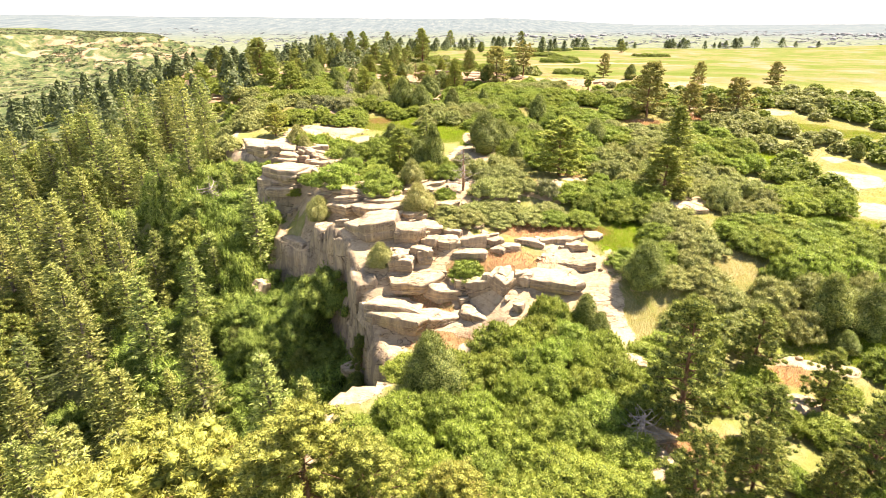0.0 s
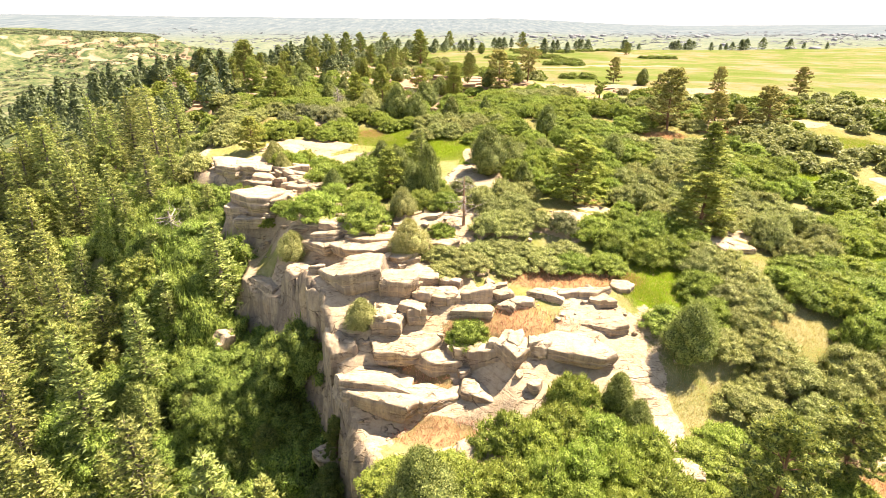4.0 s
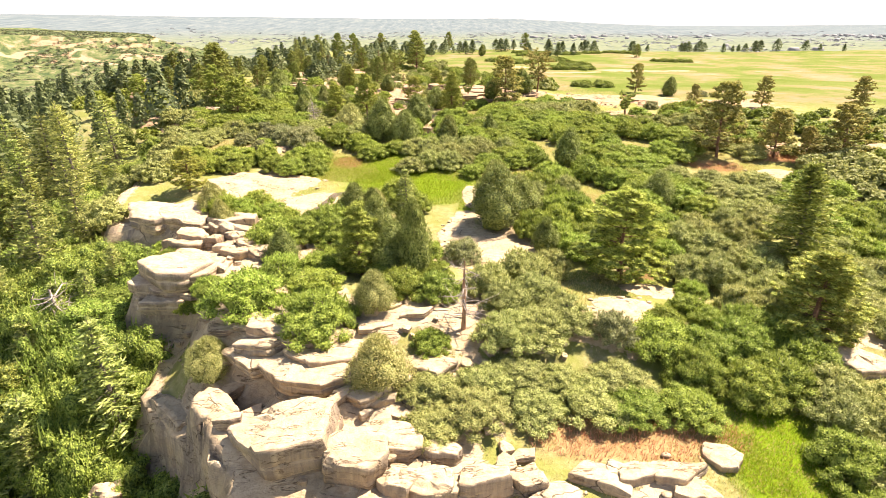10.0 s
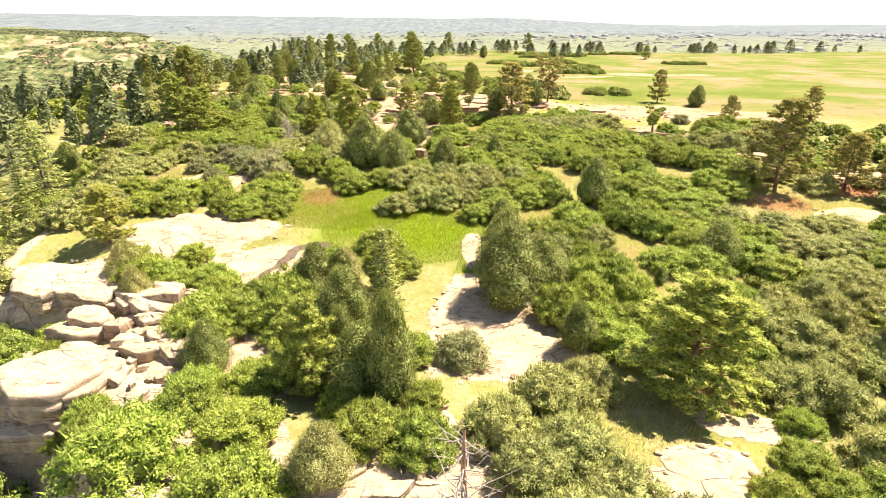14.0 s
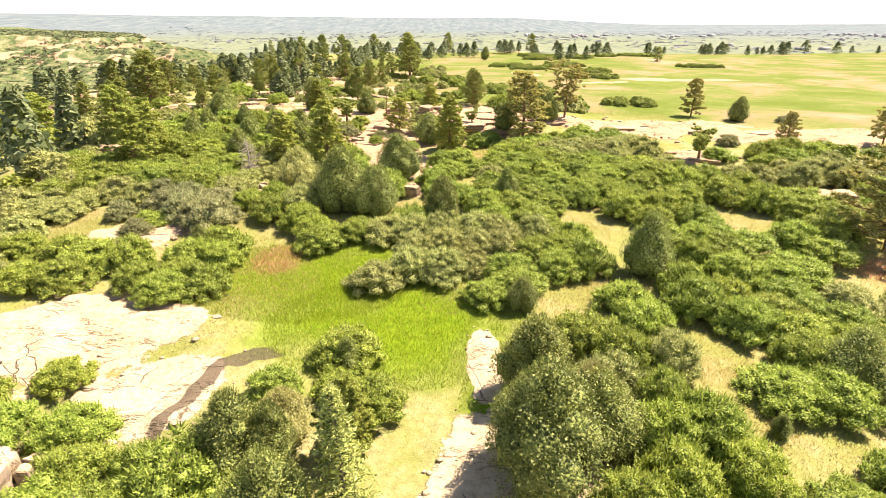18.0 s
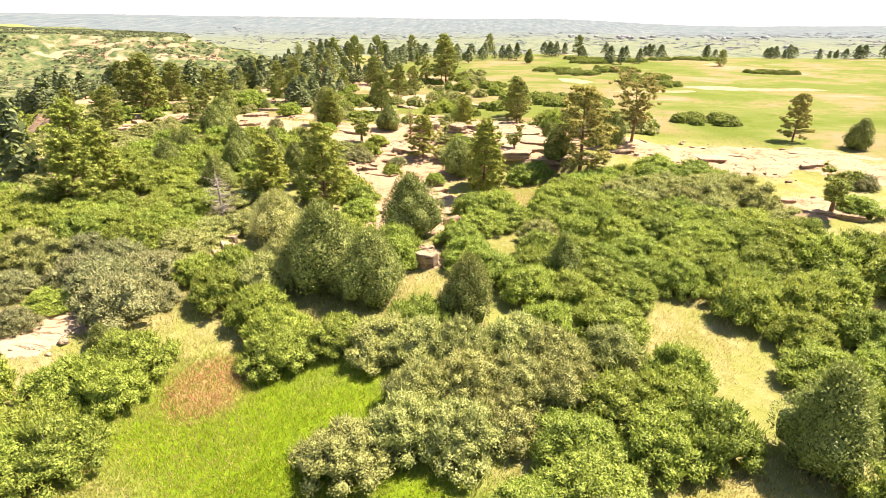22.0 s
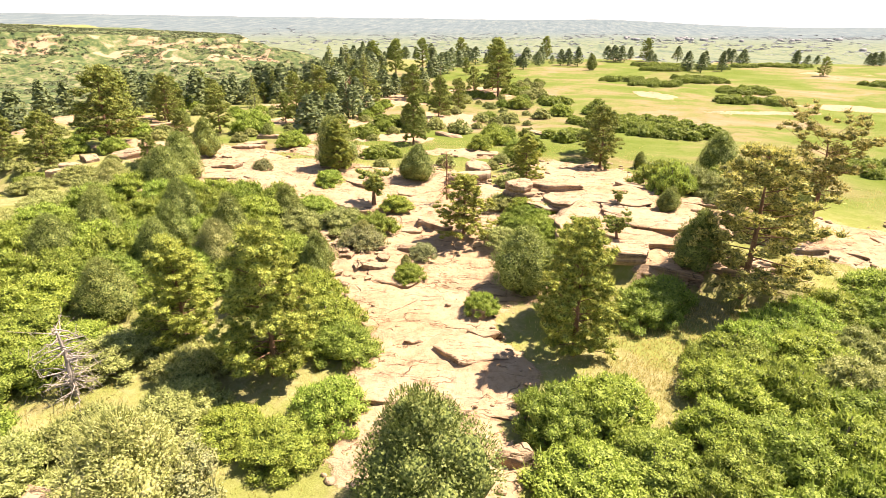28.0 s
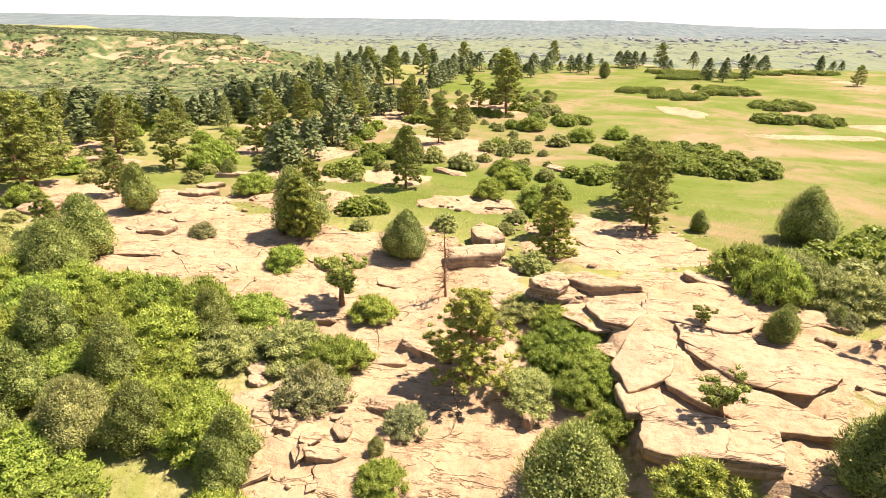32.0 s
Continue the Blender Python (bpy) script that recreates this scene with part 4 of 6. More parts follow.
def slab_mesh(seed, n=44, keen=34):
    """A weathered slab, one unit across: uneven many-sided outline, rounded brow, bedding grooves and an undercut foot."""
    rs = np.random.RandomState(seed)
    k = rs.randint(4, 7)
    phi = (np.arange(k) + rs.uniform(-0.28, 0.28, k)) * 2 * np.pi / k + rs.uniform(0, 6.28)
    far = rs.uniform(0.32, 0.52, k)
    a = np.arange(n) * 2 * np.pi / n
    reach = (np.clip(np.cos(a[:, None] - phi) / far, 0, None) ** keen).sum(1) ** (-1 / keen)
    b1, b2 = rs.uniform(0.02, 0.2), rs.uniform(-0.3, -0.12)
    rings = [(0.3, 0.5), (0.6, 0.495), (0.84, 0.49), (0.94, 0.47), (0.985, 0.43), (1.0, 0.36), (1.0, b1 + 0.05), (0.955, b1), (0.99, b1 - 0.05), (0.98, b2 + 0.06), (0.9, b2), (0.93, b2 - 0.06), (0.8, -0.5)]
    off, way = rs.uniform(-40, 40, 3), rs.uniform(0, 6.28)
    cut, low = rs.uniform(0.08, 0.3), rs.uniform(0.06, 0.16)
    verts = [(0, 0, 0.5)]
    for f, z in rings:
        for t, r in zip(a, reach):
            x, y = f * r * math.cos(t), f * r * math.sin(t)
            q = Vector((x * 3 + off[0], y * 3 + off[1], z * 1.4 + off[2]))
            side = 1 + 0.1 * noise.noise(q) + 0.05 * noise.noise(q * 2.7)
            h = z + (0.09 * noise.noise(q * 0.8) + 0.05 * noise.noise(q * 2.3)) * (1 if z > 0 else 0.4)
            if z > 0.25 and x * math.cos(way) + y * math.sin(way) > cut:
                h -= low
            verts.append((x * side, y * side, h))
    m = Mesh()
    m.add(verts, tris=[(0, 1 + j, 1 + (j + 1) % n) for j in range(n)],
          quads=[(1 + i * n + j, 1 + (i + 1) * n + j, 1 + (i + 1) * n + (j + 1) % n, 1 + i * n + (j + 1) % n) for i in range(len(rings) - 1) for j in range(n)])
    me = m.data("sandstone_block", STONE, True)
    me.set_sharp_from_angle(angle=radians(38))
    return me


BLOCK_MESHES = [slab_mesh(40 + i) for i in range(18)]
# x, y, width, depth, height of each block
BLOCKS = [(-5.6, 42.8, 3.9, 2.5, 1.9), (-3, 41.8, 2.8, 2, 1.8), (-0.8, 42.8, 2, 1.6, 0.9), (-1.5, 42.2, 1, 0.8, 0.7), (-1, 41, 1.7, 1.2, 0.9), (0.1, 40.9, 2, 1.4, 0.9), (0.8, 40.7, 1.2, 1, 0.5), (0.7, 42.4, 1.5, 1.2, 0.7), (2.5, 41.1, 2.1, 1.3, 1), (4.2, 41.2, 1.2, 1.1, 0.8), (2.3, 40.1, 2.2, 1.1, 0.5), (-1.5, 39.9, 1.4, 1.3, 0.9), (-3.4, 39.8, 1.8, 1.6, 1.1), (5.4, 40.6, 1.5, 1.2, 0.6), (-5.6, 46.9, 5.6, 2.5, 0.8), (-9.1, 49.3, 3.9, 1.9, 0.7), (-8.4, 49.7, 2.9, 1.8, 0.5), (-8.6, 50.4, 3.0, 1.5, 0.60), (-5.0, 48.2, 3.4, 2.0, 0.45)]
BLOCKS += [(-5.9, 49.4, 3.5, 2.1, 0.45), (-3.1, 45.7, 2.6, 1.3, 0.5), (0.1, 47.4, 2.3, 1.4, 0.70), (-1.3, 46.8, 1.5, 1.2, 0.5), (-2, 45.5, 1.7, 1.2, 0.4), (-8.4, 53.3, 2.1, 1.5, 0.48), (-8.5, 55.1, 1.8, 1.3, 0.39), (-8.0, 52.2, 2.0, 1.5, 0.49), (-16.9, 58.2, 4.4, 3.5, 2.2), (-18.9, 60.8, 3.8, 2.7, 1), (-15.7, 58.2, 3.2, 2.6, 1), (-18.3, 62.1, 3.5, 2.5, 0.8), (-15.6, 64.1, 3.9, 2.3, 1), (-14.7, 64.8, 2.8, 1.9, 1), (-14.6, 58.7, 1.6, 1.5, 0.8), (-13.8, 60.1, 1.7, 1.5, 0.9), (-12, 60.1, 2.1, 1.9, 0.8), (-17.3, 56.7, 2.8, 2.3, 1.2), (-18.9, 58.1, 3.2, 2.3, 1.4)]
BLOCKS += [(-22.4, 65.4, 4.6, 3.3, 1.1), (-19.5, 65.7, 4.2, 3.4, 1), (7.2, 41.5, 2.3, 1.1, 0.5), (9, 41.7, 2.3, 1.1, 0.5), (10.3, 41.5, 1.5, 0.9, 0.5), (12.6, 42.4, 1.8, 1.1, 0.5), (10.7, 40.8, 1.5, 0.9, 0.4), (-2.4, 38.1, 4.5, 2.3, 0.9), (-3.7, 36, 4, 2, 1.1), (-0.3, 37.4, 2.7, 1.9, 1.1), (1.4, 37.8, 1.8, 1.6, 1.1), (3, 37.3, 1.5, 1.3, 1.1), (4.5, 36.8, 2, 1.8, 1.2), (6.1, 36.8, 1.4, 1.3, 1), (8, 36.8, 4.3, 2.6, 0.7), (-3.3, 35.1, 4.2, 2.1, 1.2), (-0.7, 35.3, 2.3, 1.6, 0.8), (2.3, 35.5, 2.8, 1.7, 0.5), (10.6, 38.8, 2.7, 1.6, 0.5)]
BLOCKS += [(-1.6, 40.2, 1.9, 1.5, 0.8), (-3.3, 39.3, 2.2, 1.7, 1), (22.7, 49.1, 2.8, 1.9, 0.8), (1.9, 30.9, 2.6, 2.1, 1.1), (-9.7, 37.3, 4.9, 2.4, 0.8), (-6.8, 35.8, 2.7, 1.6, 0.6), (12.2, 29.4, 1.5, 1.2, 0.8), (11.1, 23.5, 2.7, 1.6, 0.4), (-1.1, 93.5, 1.5, 0.9, 0.8), (-1.3, 95, 1.2, 0.7, 0.6), (-13.4, 94.6, 1.8, 1.1, 0.6), (-14.3, 96.6, 1.2, 0.71, 0.61), (-10.6, 96.2, 1.4, 0.92, 0.61), (0.1, 100.3, 1.2, 0.81, 0.41), (-13.6, 93.7, 1.1, 0.8, 0.4), (14.9, 117.0, 2.3, 1.1, 0.37), (-4.9, 129.6, 3.5, 2.5, 1)]
BLOCKS += [(-4.6, 132.9, 3, 2.1, 1.1), (1.5, 125.0, 2.9, 1.5, 0.53), (-2.1, 109.4, 0.73, 0.52, 0.52), (-1.5, 116.4, 0.52, 0.41, 0.31), (-10.3, 114.6, 1.1, 0.75, 0.32), (-7.2, 116.6, 2.5, 1.0, 0.32), (-8.6, 113.5, 1.5, 0.75, 0.27), (-39.2, 134.2, 4.4, 2.2, 0.6), (-41.8, 132, 2.1, 1.5, 0.6), (-40.4, 128.4, 2.2, 1.5, 0.7), (-30.3, 140.6, 3.2, 1.9, 0.5), (-13.2, 118.0, 1.5, 0.86, 0.32), (-10.6, 116.9, 1.7, 0.87, 0.33), (-1.6, 107.8, 1.7, 0.95, 0.32), (1.4, 156.2, 3.8, 1.9, 0.3), (-9.7, 152.7, 3.7, 1.5, 0.3), (-47.9, 150.9, 4, 2.4, 0.6), (-30.7, 148, 3.7, 1.8, 0.5), (-40.2, 111.8, 2, 1.6, 0.9)]
BLOCKS += [(-33.2, 105.9, 1.8, 1.4, 1), (-41.1, 114.0, 1.5, 1.2, 0.88), (-32.6, 106.4, 1.8, 1.4, 0.8), (-38.8, 111.6, 1.5, 1.2, 0.8), (-47.7, 118.1, 1.7, 1.4, 0.8), (-39.6, 125.9, 1.9, 1.5, 0.7), (-27.5, 121.3, 2.3, 1.4, 0.9), (-29.6, 127.2, 1.9, 1.1, 0.7), (0.4, 124.1, 1.7, 1.0, 0.79), (-39, 134.5, 3, 1.8, 0.8), (-26.7, 130.7, 3.4, 1.7, 0.5), (-30.7, 143.8, 3.1, 1.5, 0.4), (-10.7, 116.9, 0.87, 0.66, 0.33), (-10.6, 115.1, 0.86, 0.54, 0.32), (-12.8, 117.1, 1.3, 0.65, 0.33), (-6.8, 116.3, 1.9, 1.0, 0.43)]
BLOCKS += [(-1.5, 116.4, 0.52, 0.41, 0.31), (-11.6, 122.3, 1.9, 1.0, 0.38), (-6.4, 120.3, 3.2, 0.94, 0.31), (-21.4, 66.7, 6.2, 3.1, 1), (-16.2, 65.3, 2.4, 2, 1), (-14.7, 62.8, 1.4, 1.1, 0.8), (-13.2, 61.2, 1.7, 1.4, 1.1), (-11.8, 61.6, 1.8, 1.4, 1), (-11.5, 60.1, 2.1, 1.5, 1), (-13.3, 63.1, 1.4, 1.2, 0.9), (-14.8, 60.7, 1.7, 1.4, 1), (-17.7, 62.8, 2.7, 1.9, 0.8), (-16.3, 59.9, 3, 1.8, 1), (-18, 59.1, 2.7, 1.6, 0.9), (-14.8, 65.2, 2.6, 1.8, 1.1), (-16.7, 64.4, 1.9, 1.5, 0.9), (-8.6, 55.1, 2.3, 1.2, 0.58), (-8.0, 56.3, 2.7, 1.1, 0.48), (-17.8, 64.2, 1.9, 1.1, 0.6)]
BLOCKS += [(-16.2, 62.1, 1.5, 1.2, 0.7), (-9.2, 54.4, 1.4, 0.87, 0.58), (-17.6, 57.2, 2.9, 1.7, 0.8)]
for bx, by, bw, bd, bh in BLOCKS:
    z0, turn = height(bx, by), random.uniform(-28, 12)
    if by < 60:
        bw, bd = bw * 1.16, bd * 1.2
    bh *= 0.5 if bx < -14 and by < 61 else 0.72 if by < 60 else 0.85
    if bw < 6.3 or bh < 0.6:
        o = new("sandstone_block", random.choice(BLOCK_MESHES))
        tall = bh * 1.15 + 0.45
        o.matrix_basis = pose(bx, by, z0 + bh - tall * 0.5, random.uniform(-2, 9), random.uniform(-8, 8), random.choice((turn, turn + 180))) @ Matrix.Diagonal((bw, max(bd, 0.5), tall, 1))
        tagged(o, "pale weathered sandstone block on the bare rock shelf" if bw > 1.6 else "small pale sandstone block lying among the ledges", "rock", "sandstone blocks")
        continue
    # the widest ones are piles of overhanging beds
    root = new("layered_ledge")
    root.empty_display_size = 0.3
    root.matrix_basis = pose(bx, by, z0, random.uniform(-3, 3), random.uniform(-3, 3), turn * 0.5)
    n = max(2, round(bh / 0.55))
    for i in range(n):
        th = (bh + 0.3) / n
        f = 0.74 if i == 0 else 0.88 + 0.12 * (i + 1) / n if i < n - 1 else 0.95
        o = new("bed", random.choice(BLOCK_MESHES))
        o.parent = root
        o.matrix_basis = pose(random.uniform(-0.06, 0.06) * bw, random.uniform(-0.08, 0.08) * bd, -0.3 + th * (i + 0.5), 0, 0, random.uniform(-7, 7)) @ Matrix.Diagonal((bw * f * random.uniform(0.92, 1.05), bd * f * random.uniform(0.9, 1.08), th * 1.15, 1))
    tagged(root, "layered sandstone ledge with overhanging beds", "rock", "layered ledges")
# tall buttresses that stand against the drop
TALL = [block_mesh(90 + i, 14) for i in range(4)]
for i, (bx, by, top, bw, deep, bh, turn) in enumerate(((-5.2, 36.3, 0.0, 3.0, 2.4, 5.5, -62), (-6.4, 39.2, 1.5, 3.6, 2.2, 9, -68), (-8.4, 43.2, 2.9, 3.6, 2.4, 9.5, -62), (-11, 46.9, 2.4, 3.4, 2.4, 8.5, -50),
                                        (-14.6, 49.8, 0.2, 4, 2.0, 4.5, -42), (-18.2, 58.2, 1.3, 2.8, 2.4, 2.8, 12), (-20.9, 66.3, 5.2, 5.2, 2.6, 2.4, 4), (-24.4, 67.0, 5.4, 3.6, 3, 2.6, -8))):
    o = new("cliff_buttress", TALL[i % 4])
    o.matrix_basis = pose(bx, by, top - bh / 2 + 0.1, 0, random.uniform(-3, 3), turn) @ Matrix.Diagonal((bw, deep, bh, 1))
    tagged(o, "tall grey-tan sandstone buttress of the cliff face", "rock", "cliff buttresses")

# rounded pillars under the lip of the lower terrace, and the smooth lip itself
for px, py, w, hgt in ((1.0, 37.5, 1.2, 1.3), (2.2, 37.3, 1.1, 1.4), (3.4, 37.2, 1.2, 1.4), (4.7, 37.0, 1.4, 1.3), (5.8, 36.9, 1.0, 1.2), (-3.3, 39.3, 1.6, 1.3), (-3.6, 39.1, 1.2, 1.9)):
    o = new("weathered_stone", BLOCK_MESHES[int(px * 7) % 18])
    o.matrix_basis = pose(px, py, height(px, py) + 0.25, random.uniform(-8, 8), random.uniform(-8, 8), random.uniform(0, 360)) @ Matrix.Diagonal((w, w * 0.9, hgt, 1))
    tagged(o, "rounded weathered sandstone knob under the ledge", "rock", "weathered stones")
# overhanging beds along the edge of the upper terrace: x, y, top, width, depth, thickness, turn
for px, py, top, w, deep, th, turn in ((4.6, 114.7, 9.95, 5.6, 2.6, 0.75, -15), (2.5, 116.6, 9.75, 2.4, 2.2, 0.6, -40), (6.3, 116.4, 10.0, 6.4, 2.6, 0.5, -22), (2.9, 119.2, 10.0, 2.6, 4.2, 0.6, -25), (7.2, 119.0, 10.2, 7.0, 3.0, 0.4, -24),
                                       (2.4, 122.6, 10.2, 3.2, 3.4, 0.7, -12), (5.2, 122.6, 10.3, 5.4, 2.6, 0.4, -20), (-0.4, 124.6, 10.1, 2.8, 2.2, 1.3, 10), (-0.7, 124.3, 10.7, 2.2, 1.6, 0.7, 24), (1.2, 125.8, 10.0, 2.6, 2.0, 0.7, -8), (10.4, 114.2, 9.7, 4.6, 2.2, 0.6, -12)):
    o = new("terrace_bed", BLOCK_MESHES[int(w * 9 + py) % 18])
    o.matrix_basis = pose(px, py, top - 0.22 - th * 0.5, 2, -2, turn) @ Matrix.Diagonal((w, deep, th, 1))
    tagged(o, "overhanging pale sandstone bed at the terrace edge", "rock", "terrace beds")

# broken stones that fill the gaps between the blocks
rs = np.random.RandomState(77)
heap = Spacing(2.0)
for bx, by, bw, bd, bh in BLOCKS:
    heap.add(bx, by, 0.36 * bw)
small = 0
while small < 420:
    a, b, c, e = ((-9, 8, 34, 50), (-20, -9, 55, 66), (-12, -8, 112, 117))[small % 5 // 2]
    x, y, s = rs.uniform(a, b), rs.uniform(c, e), rs.uniform(0.35, 1.15)
    d = float(rim_distance(np.array([x]), np.array([y]))[0])
    small += 1
    if d < 0.5 or not heap.free(x, y, 0.55 * s + 0.2) or spots(np.array([x]), np.array([y]), REDS)[0] > 0.5:
        continue
    heap.add(x, y, 0.4 * s)
    o = new("broken_stone", random.choice(BLOCK_MESHES))
    o.matrix_basis = pose(x, y, height(x, y) + 0.12 * s, rs.uniform(-16, 16), rs.uniform(-16, 16), rs.uniform(0, 360)) @ Matrix.Diagonal((s, s * rs.uniform(0.55, 0.9), s * (rs.uniform(0.35, 0.65) if y < 100 else 0.18), 1))
    tagged(o, "broken pale sandstone piece wedged among larger blocks", "rock", "broken stones")

# long thin slabs, tilted and overlapping, that step up from the brow
rs = np.random.RandomState(31)
for _ in range(520):
    x, y = rs.uniform(-11.5, 0.5), rs.uniform(44.2, 56.5)
    if y > 52 and x > -7 or rim_distance(np.array([x]), np.array([y]))[0] < 0.5 or not heap.free(x, y, 1.05):
        continue
    heap.add(x, y, 0.75)
    w = rs.uniform(1.1, 2.5)
    o = new("tilted_stone", BLOCK_MESHES[rs.randint(18)])
    o.matrix_basis = pose(x, y, height(x, y) + rs.uniform(0.0, 0.22), rs.uniform(-4, 12), rs.uniform(-14, 4), rs.normal(28, 16)) @ Matrix.Diagonal((w, w * rs.uniform(0.4, 0.62), rs.uniform(0.35, 0.6), 1))
    tagged(o, "thin tilted sandstone slab stepping up from the cliff brow", "rock", "tilted slabs")

# thin plates that have come loose along the bedding
PLATES = [slab_mesh(70 + i, 40, 50) for i in range(8)]
rs = np.random.RandomState(5)
made = 0
cand = np.stack([rs.uniform(-30, 40, 9000), rs.uniform(44, 145, 9000)], 1)
cz, cd, crock, _, _ = land(cand[:, 0], cand[:, 1])
taken = Spacing()
for (x, y), z, d, rk in zip(cand, cz, cd, crock):
    if made >= 100 or rk < 0.8 or d < 1.2 or not taken.free(x, y, 2.6):
        continue
    if 56 < y < 80:
        continue
    taken.add(x, y)
    w = rs.uniform(1.0, 4.4)
    o = new("sandstone_plate", PLATES[made % 8])
    th = rs.uniform(0.3, 0.5)
    o.matrix_basis = pose(x, y, z - th * 0.5 + rs.uniform(0.04, 0.14), rs.uniform(-2, 2), rs.uniform(-2, 2), -18 + rs.normal(0, 14)) @ Matrix.Diagonal((w, w * rs.uniform(0.3, 0.65), th, 1))
    tagged(o, "flat sandstone plate broken along its bedding", "rock", "bedding plates")
    made += 1

# rubble
rub = Mesh()
cand = np.stack([rs.uniform(-28, 34, 9000), rs.uniform(22, 142, 9000)], 1)
cz, cd, crock, _, _ = land(cand[:, 0], cand[:, 1])
count = 0
for (x, y), z, d, rk in zip(cand, cz, cd, crock):
    if count > 900 or not (0.15 < rk < 0.95) or d < 0.3:
        continue
    s = 0.05 + 0.22 * rs.rand() ** 2.5
    rub.add(ICO_V * s * np.array([1.3, 1, 0.7]) * rs.uniform(0.7, 1.25, (12, 1)) + np.array([x, y, z + 0.2 * s]), tris=ICO_T)
    count += 1
tagged(new("rubble", rub.data("rubble", STONE)), "loose pale sandstone rubble on the shelves", "stones", kind="stuff")

# ---------------------------------------------------------------- trees and shrubs
# x, y and height of each plant that stands out
PINES = [(-4.5, 57.2, 4.9), (21.4, 51.0, 5.3), (13.5, 24.8, 7.8), (20, 29.5, 4.8), (22.5, 26.1, 4.1), (11.8, 19, 4.4), (17.2, 22.8, 4.1), (21.6, 21.1, 5.3), (-6.4, 35.5, 3.3), (15.1, 19.9, 4.2), (18.4, 19.4, 3.5), (12.5, 57, 6.0), (-52.8, 124.3, 7.5), (-33.1, 108.8, 6.3), (38.9, 109.4, 3.4), (30.7, 83.3, 7.8), (49.1, 108.9, 4.6), (37.3, 83.9, 5.1), (39.7, 82.5, 3.9), (43.5, 82.4, 6.1), (63.3, 108.4, 4.9), (-27.1, 100.1, 5.8), (-10.0, 103.9, 6.4), (-14.8, 105.1, 5.1), (-43.6, 137.3, 8.1), (2.1, 109.6, 4.9), (6.6, 146.6, 5.5), (10.6, 112.5, 7.3), (-0.7, 135.1, 3.7), (-18.4, 136.8, 4.1), (35.7, 126.6, 5)]
PINES += [(-7.5, 204.6, 8.8), (2.2, 106.6, 5.9), (6.4, 142.8, 5.3), (-16.5, 130.9, 4.3), (-27.1, 104.2, 5.4), (-45.8, 140.4, 7.9), (-52.2, 158.6, 6.3), (-49.2, 155.1, 6.3), (-0.2, 131, 3.7), (6.4, 138, 5.5), (-6.8, 195.5, 10.3), (44.1, 327.9, 8.6), (81.9, 265, 5.2), (-38.6, 242.8, 9.3), (-49.5, 258.6, 8.3), (-38.2, 280.2, 9.3), (-31.5, 328.1, 8.7), (4.6, 333.2, 9.1), (-2.2, 66.2, 3.6)]
YELLOW_PINES = [(-3.2, 18.4, 5.0), (-8.0, 18.4, 6.2), (0.4, 17.6, 4.2), (-12.4, 20.2, 12.5), (-15.0, 19.0, 13.0), (-21.1, 31, 7.9), (-5.8, 18.2, 6.3), (-22.2, 72.4, 4.1), (-4.0, 118.6, 4.2), (-2.1, 67.4, 1.8)]
SPRUCES = [(26.4, 60.8, 7.6)]
FIRS = [(-1.8, 63.8, 5.4), (-49.6, 147.9, 7.8), (-45.3, 179.8, 5.8), (-45.9, 173.4, 5.1), (-36.7, 171.6, 3.7), (-39.8, 184.6, 6.5), (-48, 192.3, 4.1), (-46.2, 211.5, 8.8), (-47.1, 225.3, 8.8), (-37.5, 208.3, 7.4), (-48.8, 185.1, 5.9)]
JUNIPERS = [(-15.4, 113.2, 2.8), (-18.4, 116.2, 3.2), (-13.6, 108.8, 2.6), (-20.2, 111.4, 3.2), (-16.4, 120, 2.6), (-22.4, 117.2, 3.4), (-25.5, 113.6, 3.4), (-19.6, 106.6, 3.0), (-2.4, 57.4, 3.6), (-4.2, 63.0, 3.6), (27.6, 34.0, 4.6), (30.2, 33.6, 4.2), (27.7, 31.9, 1.8), (35.7, 65, 1.8), (44.7, 74.6, 1.9), (51.9, 67.3, 2.2), (10.0, 33.6, 2.4), (10.6, 32.2, 2.2), (0.0, 114.0, 2.1), (-11.1, 111.5, 2.5), (9.0, 121.6, 1.6), (8.6, 113.6, 3.4), (-0.6, 26.6, 4.1), (15.1, 36.6, 4), (5.1, 65.3, 4.8), (7.3, 66.7, 3.6), (8.1, 60.4, 2.8), (19.6, 70.1, 3.2), (13.8, 79.8, 4.2), (1.4, 87.9, 3.8), (5.8, 76.3, 2), (14.7, 67.2, 1.1), (-2.9, 71.2, 1.9), (-6.3, 65.7, 3.5), (-43.9, 101.6, 4.3), (-6.5, 90.9, 5.1), (-3.6, 90, 4), (-2.5, 98.1, 4.3), (6.7, 92.6, 3), (-0.1, 112.6, 3.5), (14.4, 118.8, 3.4), (40.7, 123.6, 3.3), (-9.3, 129.7, 3.0), (-16.6, 159.1, 3.1), (-15.0, 84.6, 1.3), (-27.7, 123.4, 3.6), (-26, 110.7, 2.9), (-17.1, 132.1, 4.7), (16.5, 137.6, 4), (8.7, 121.2, 1.6), (11.8, 123.0, 1.0)]
JUNIPERS += [(-11.3, 112.6, 2.4), (-28.2, 126.2, 4), (-31.5, 135.1, 4), (-15.6, 155.5, 3.5), (10.1, 138.6, 1.7), (-28.7, 117.3, 2.4), (-20.9, 113.9, 3.3), (18.4, 277.9, 5), (5.4, 69.6, 4), (-4.8, 65.6, 3.2), (-10.2, 59.2, 2.8)]
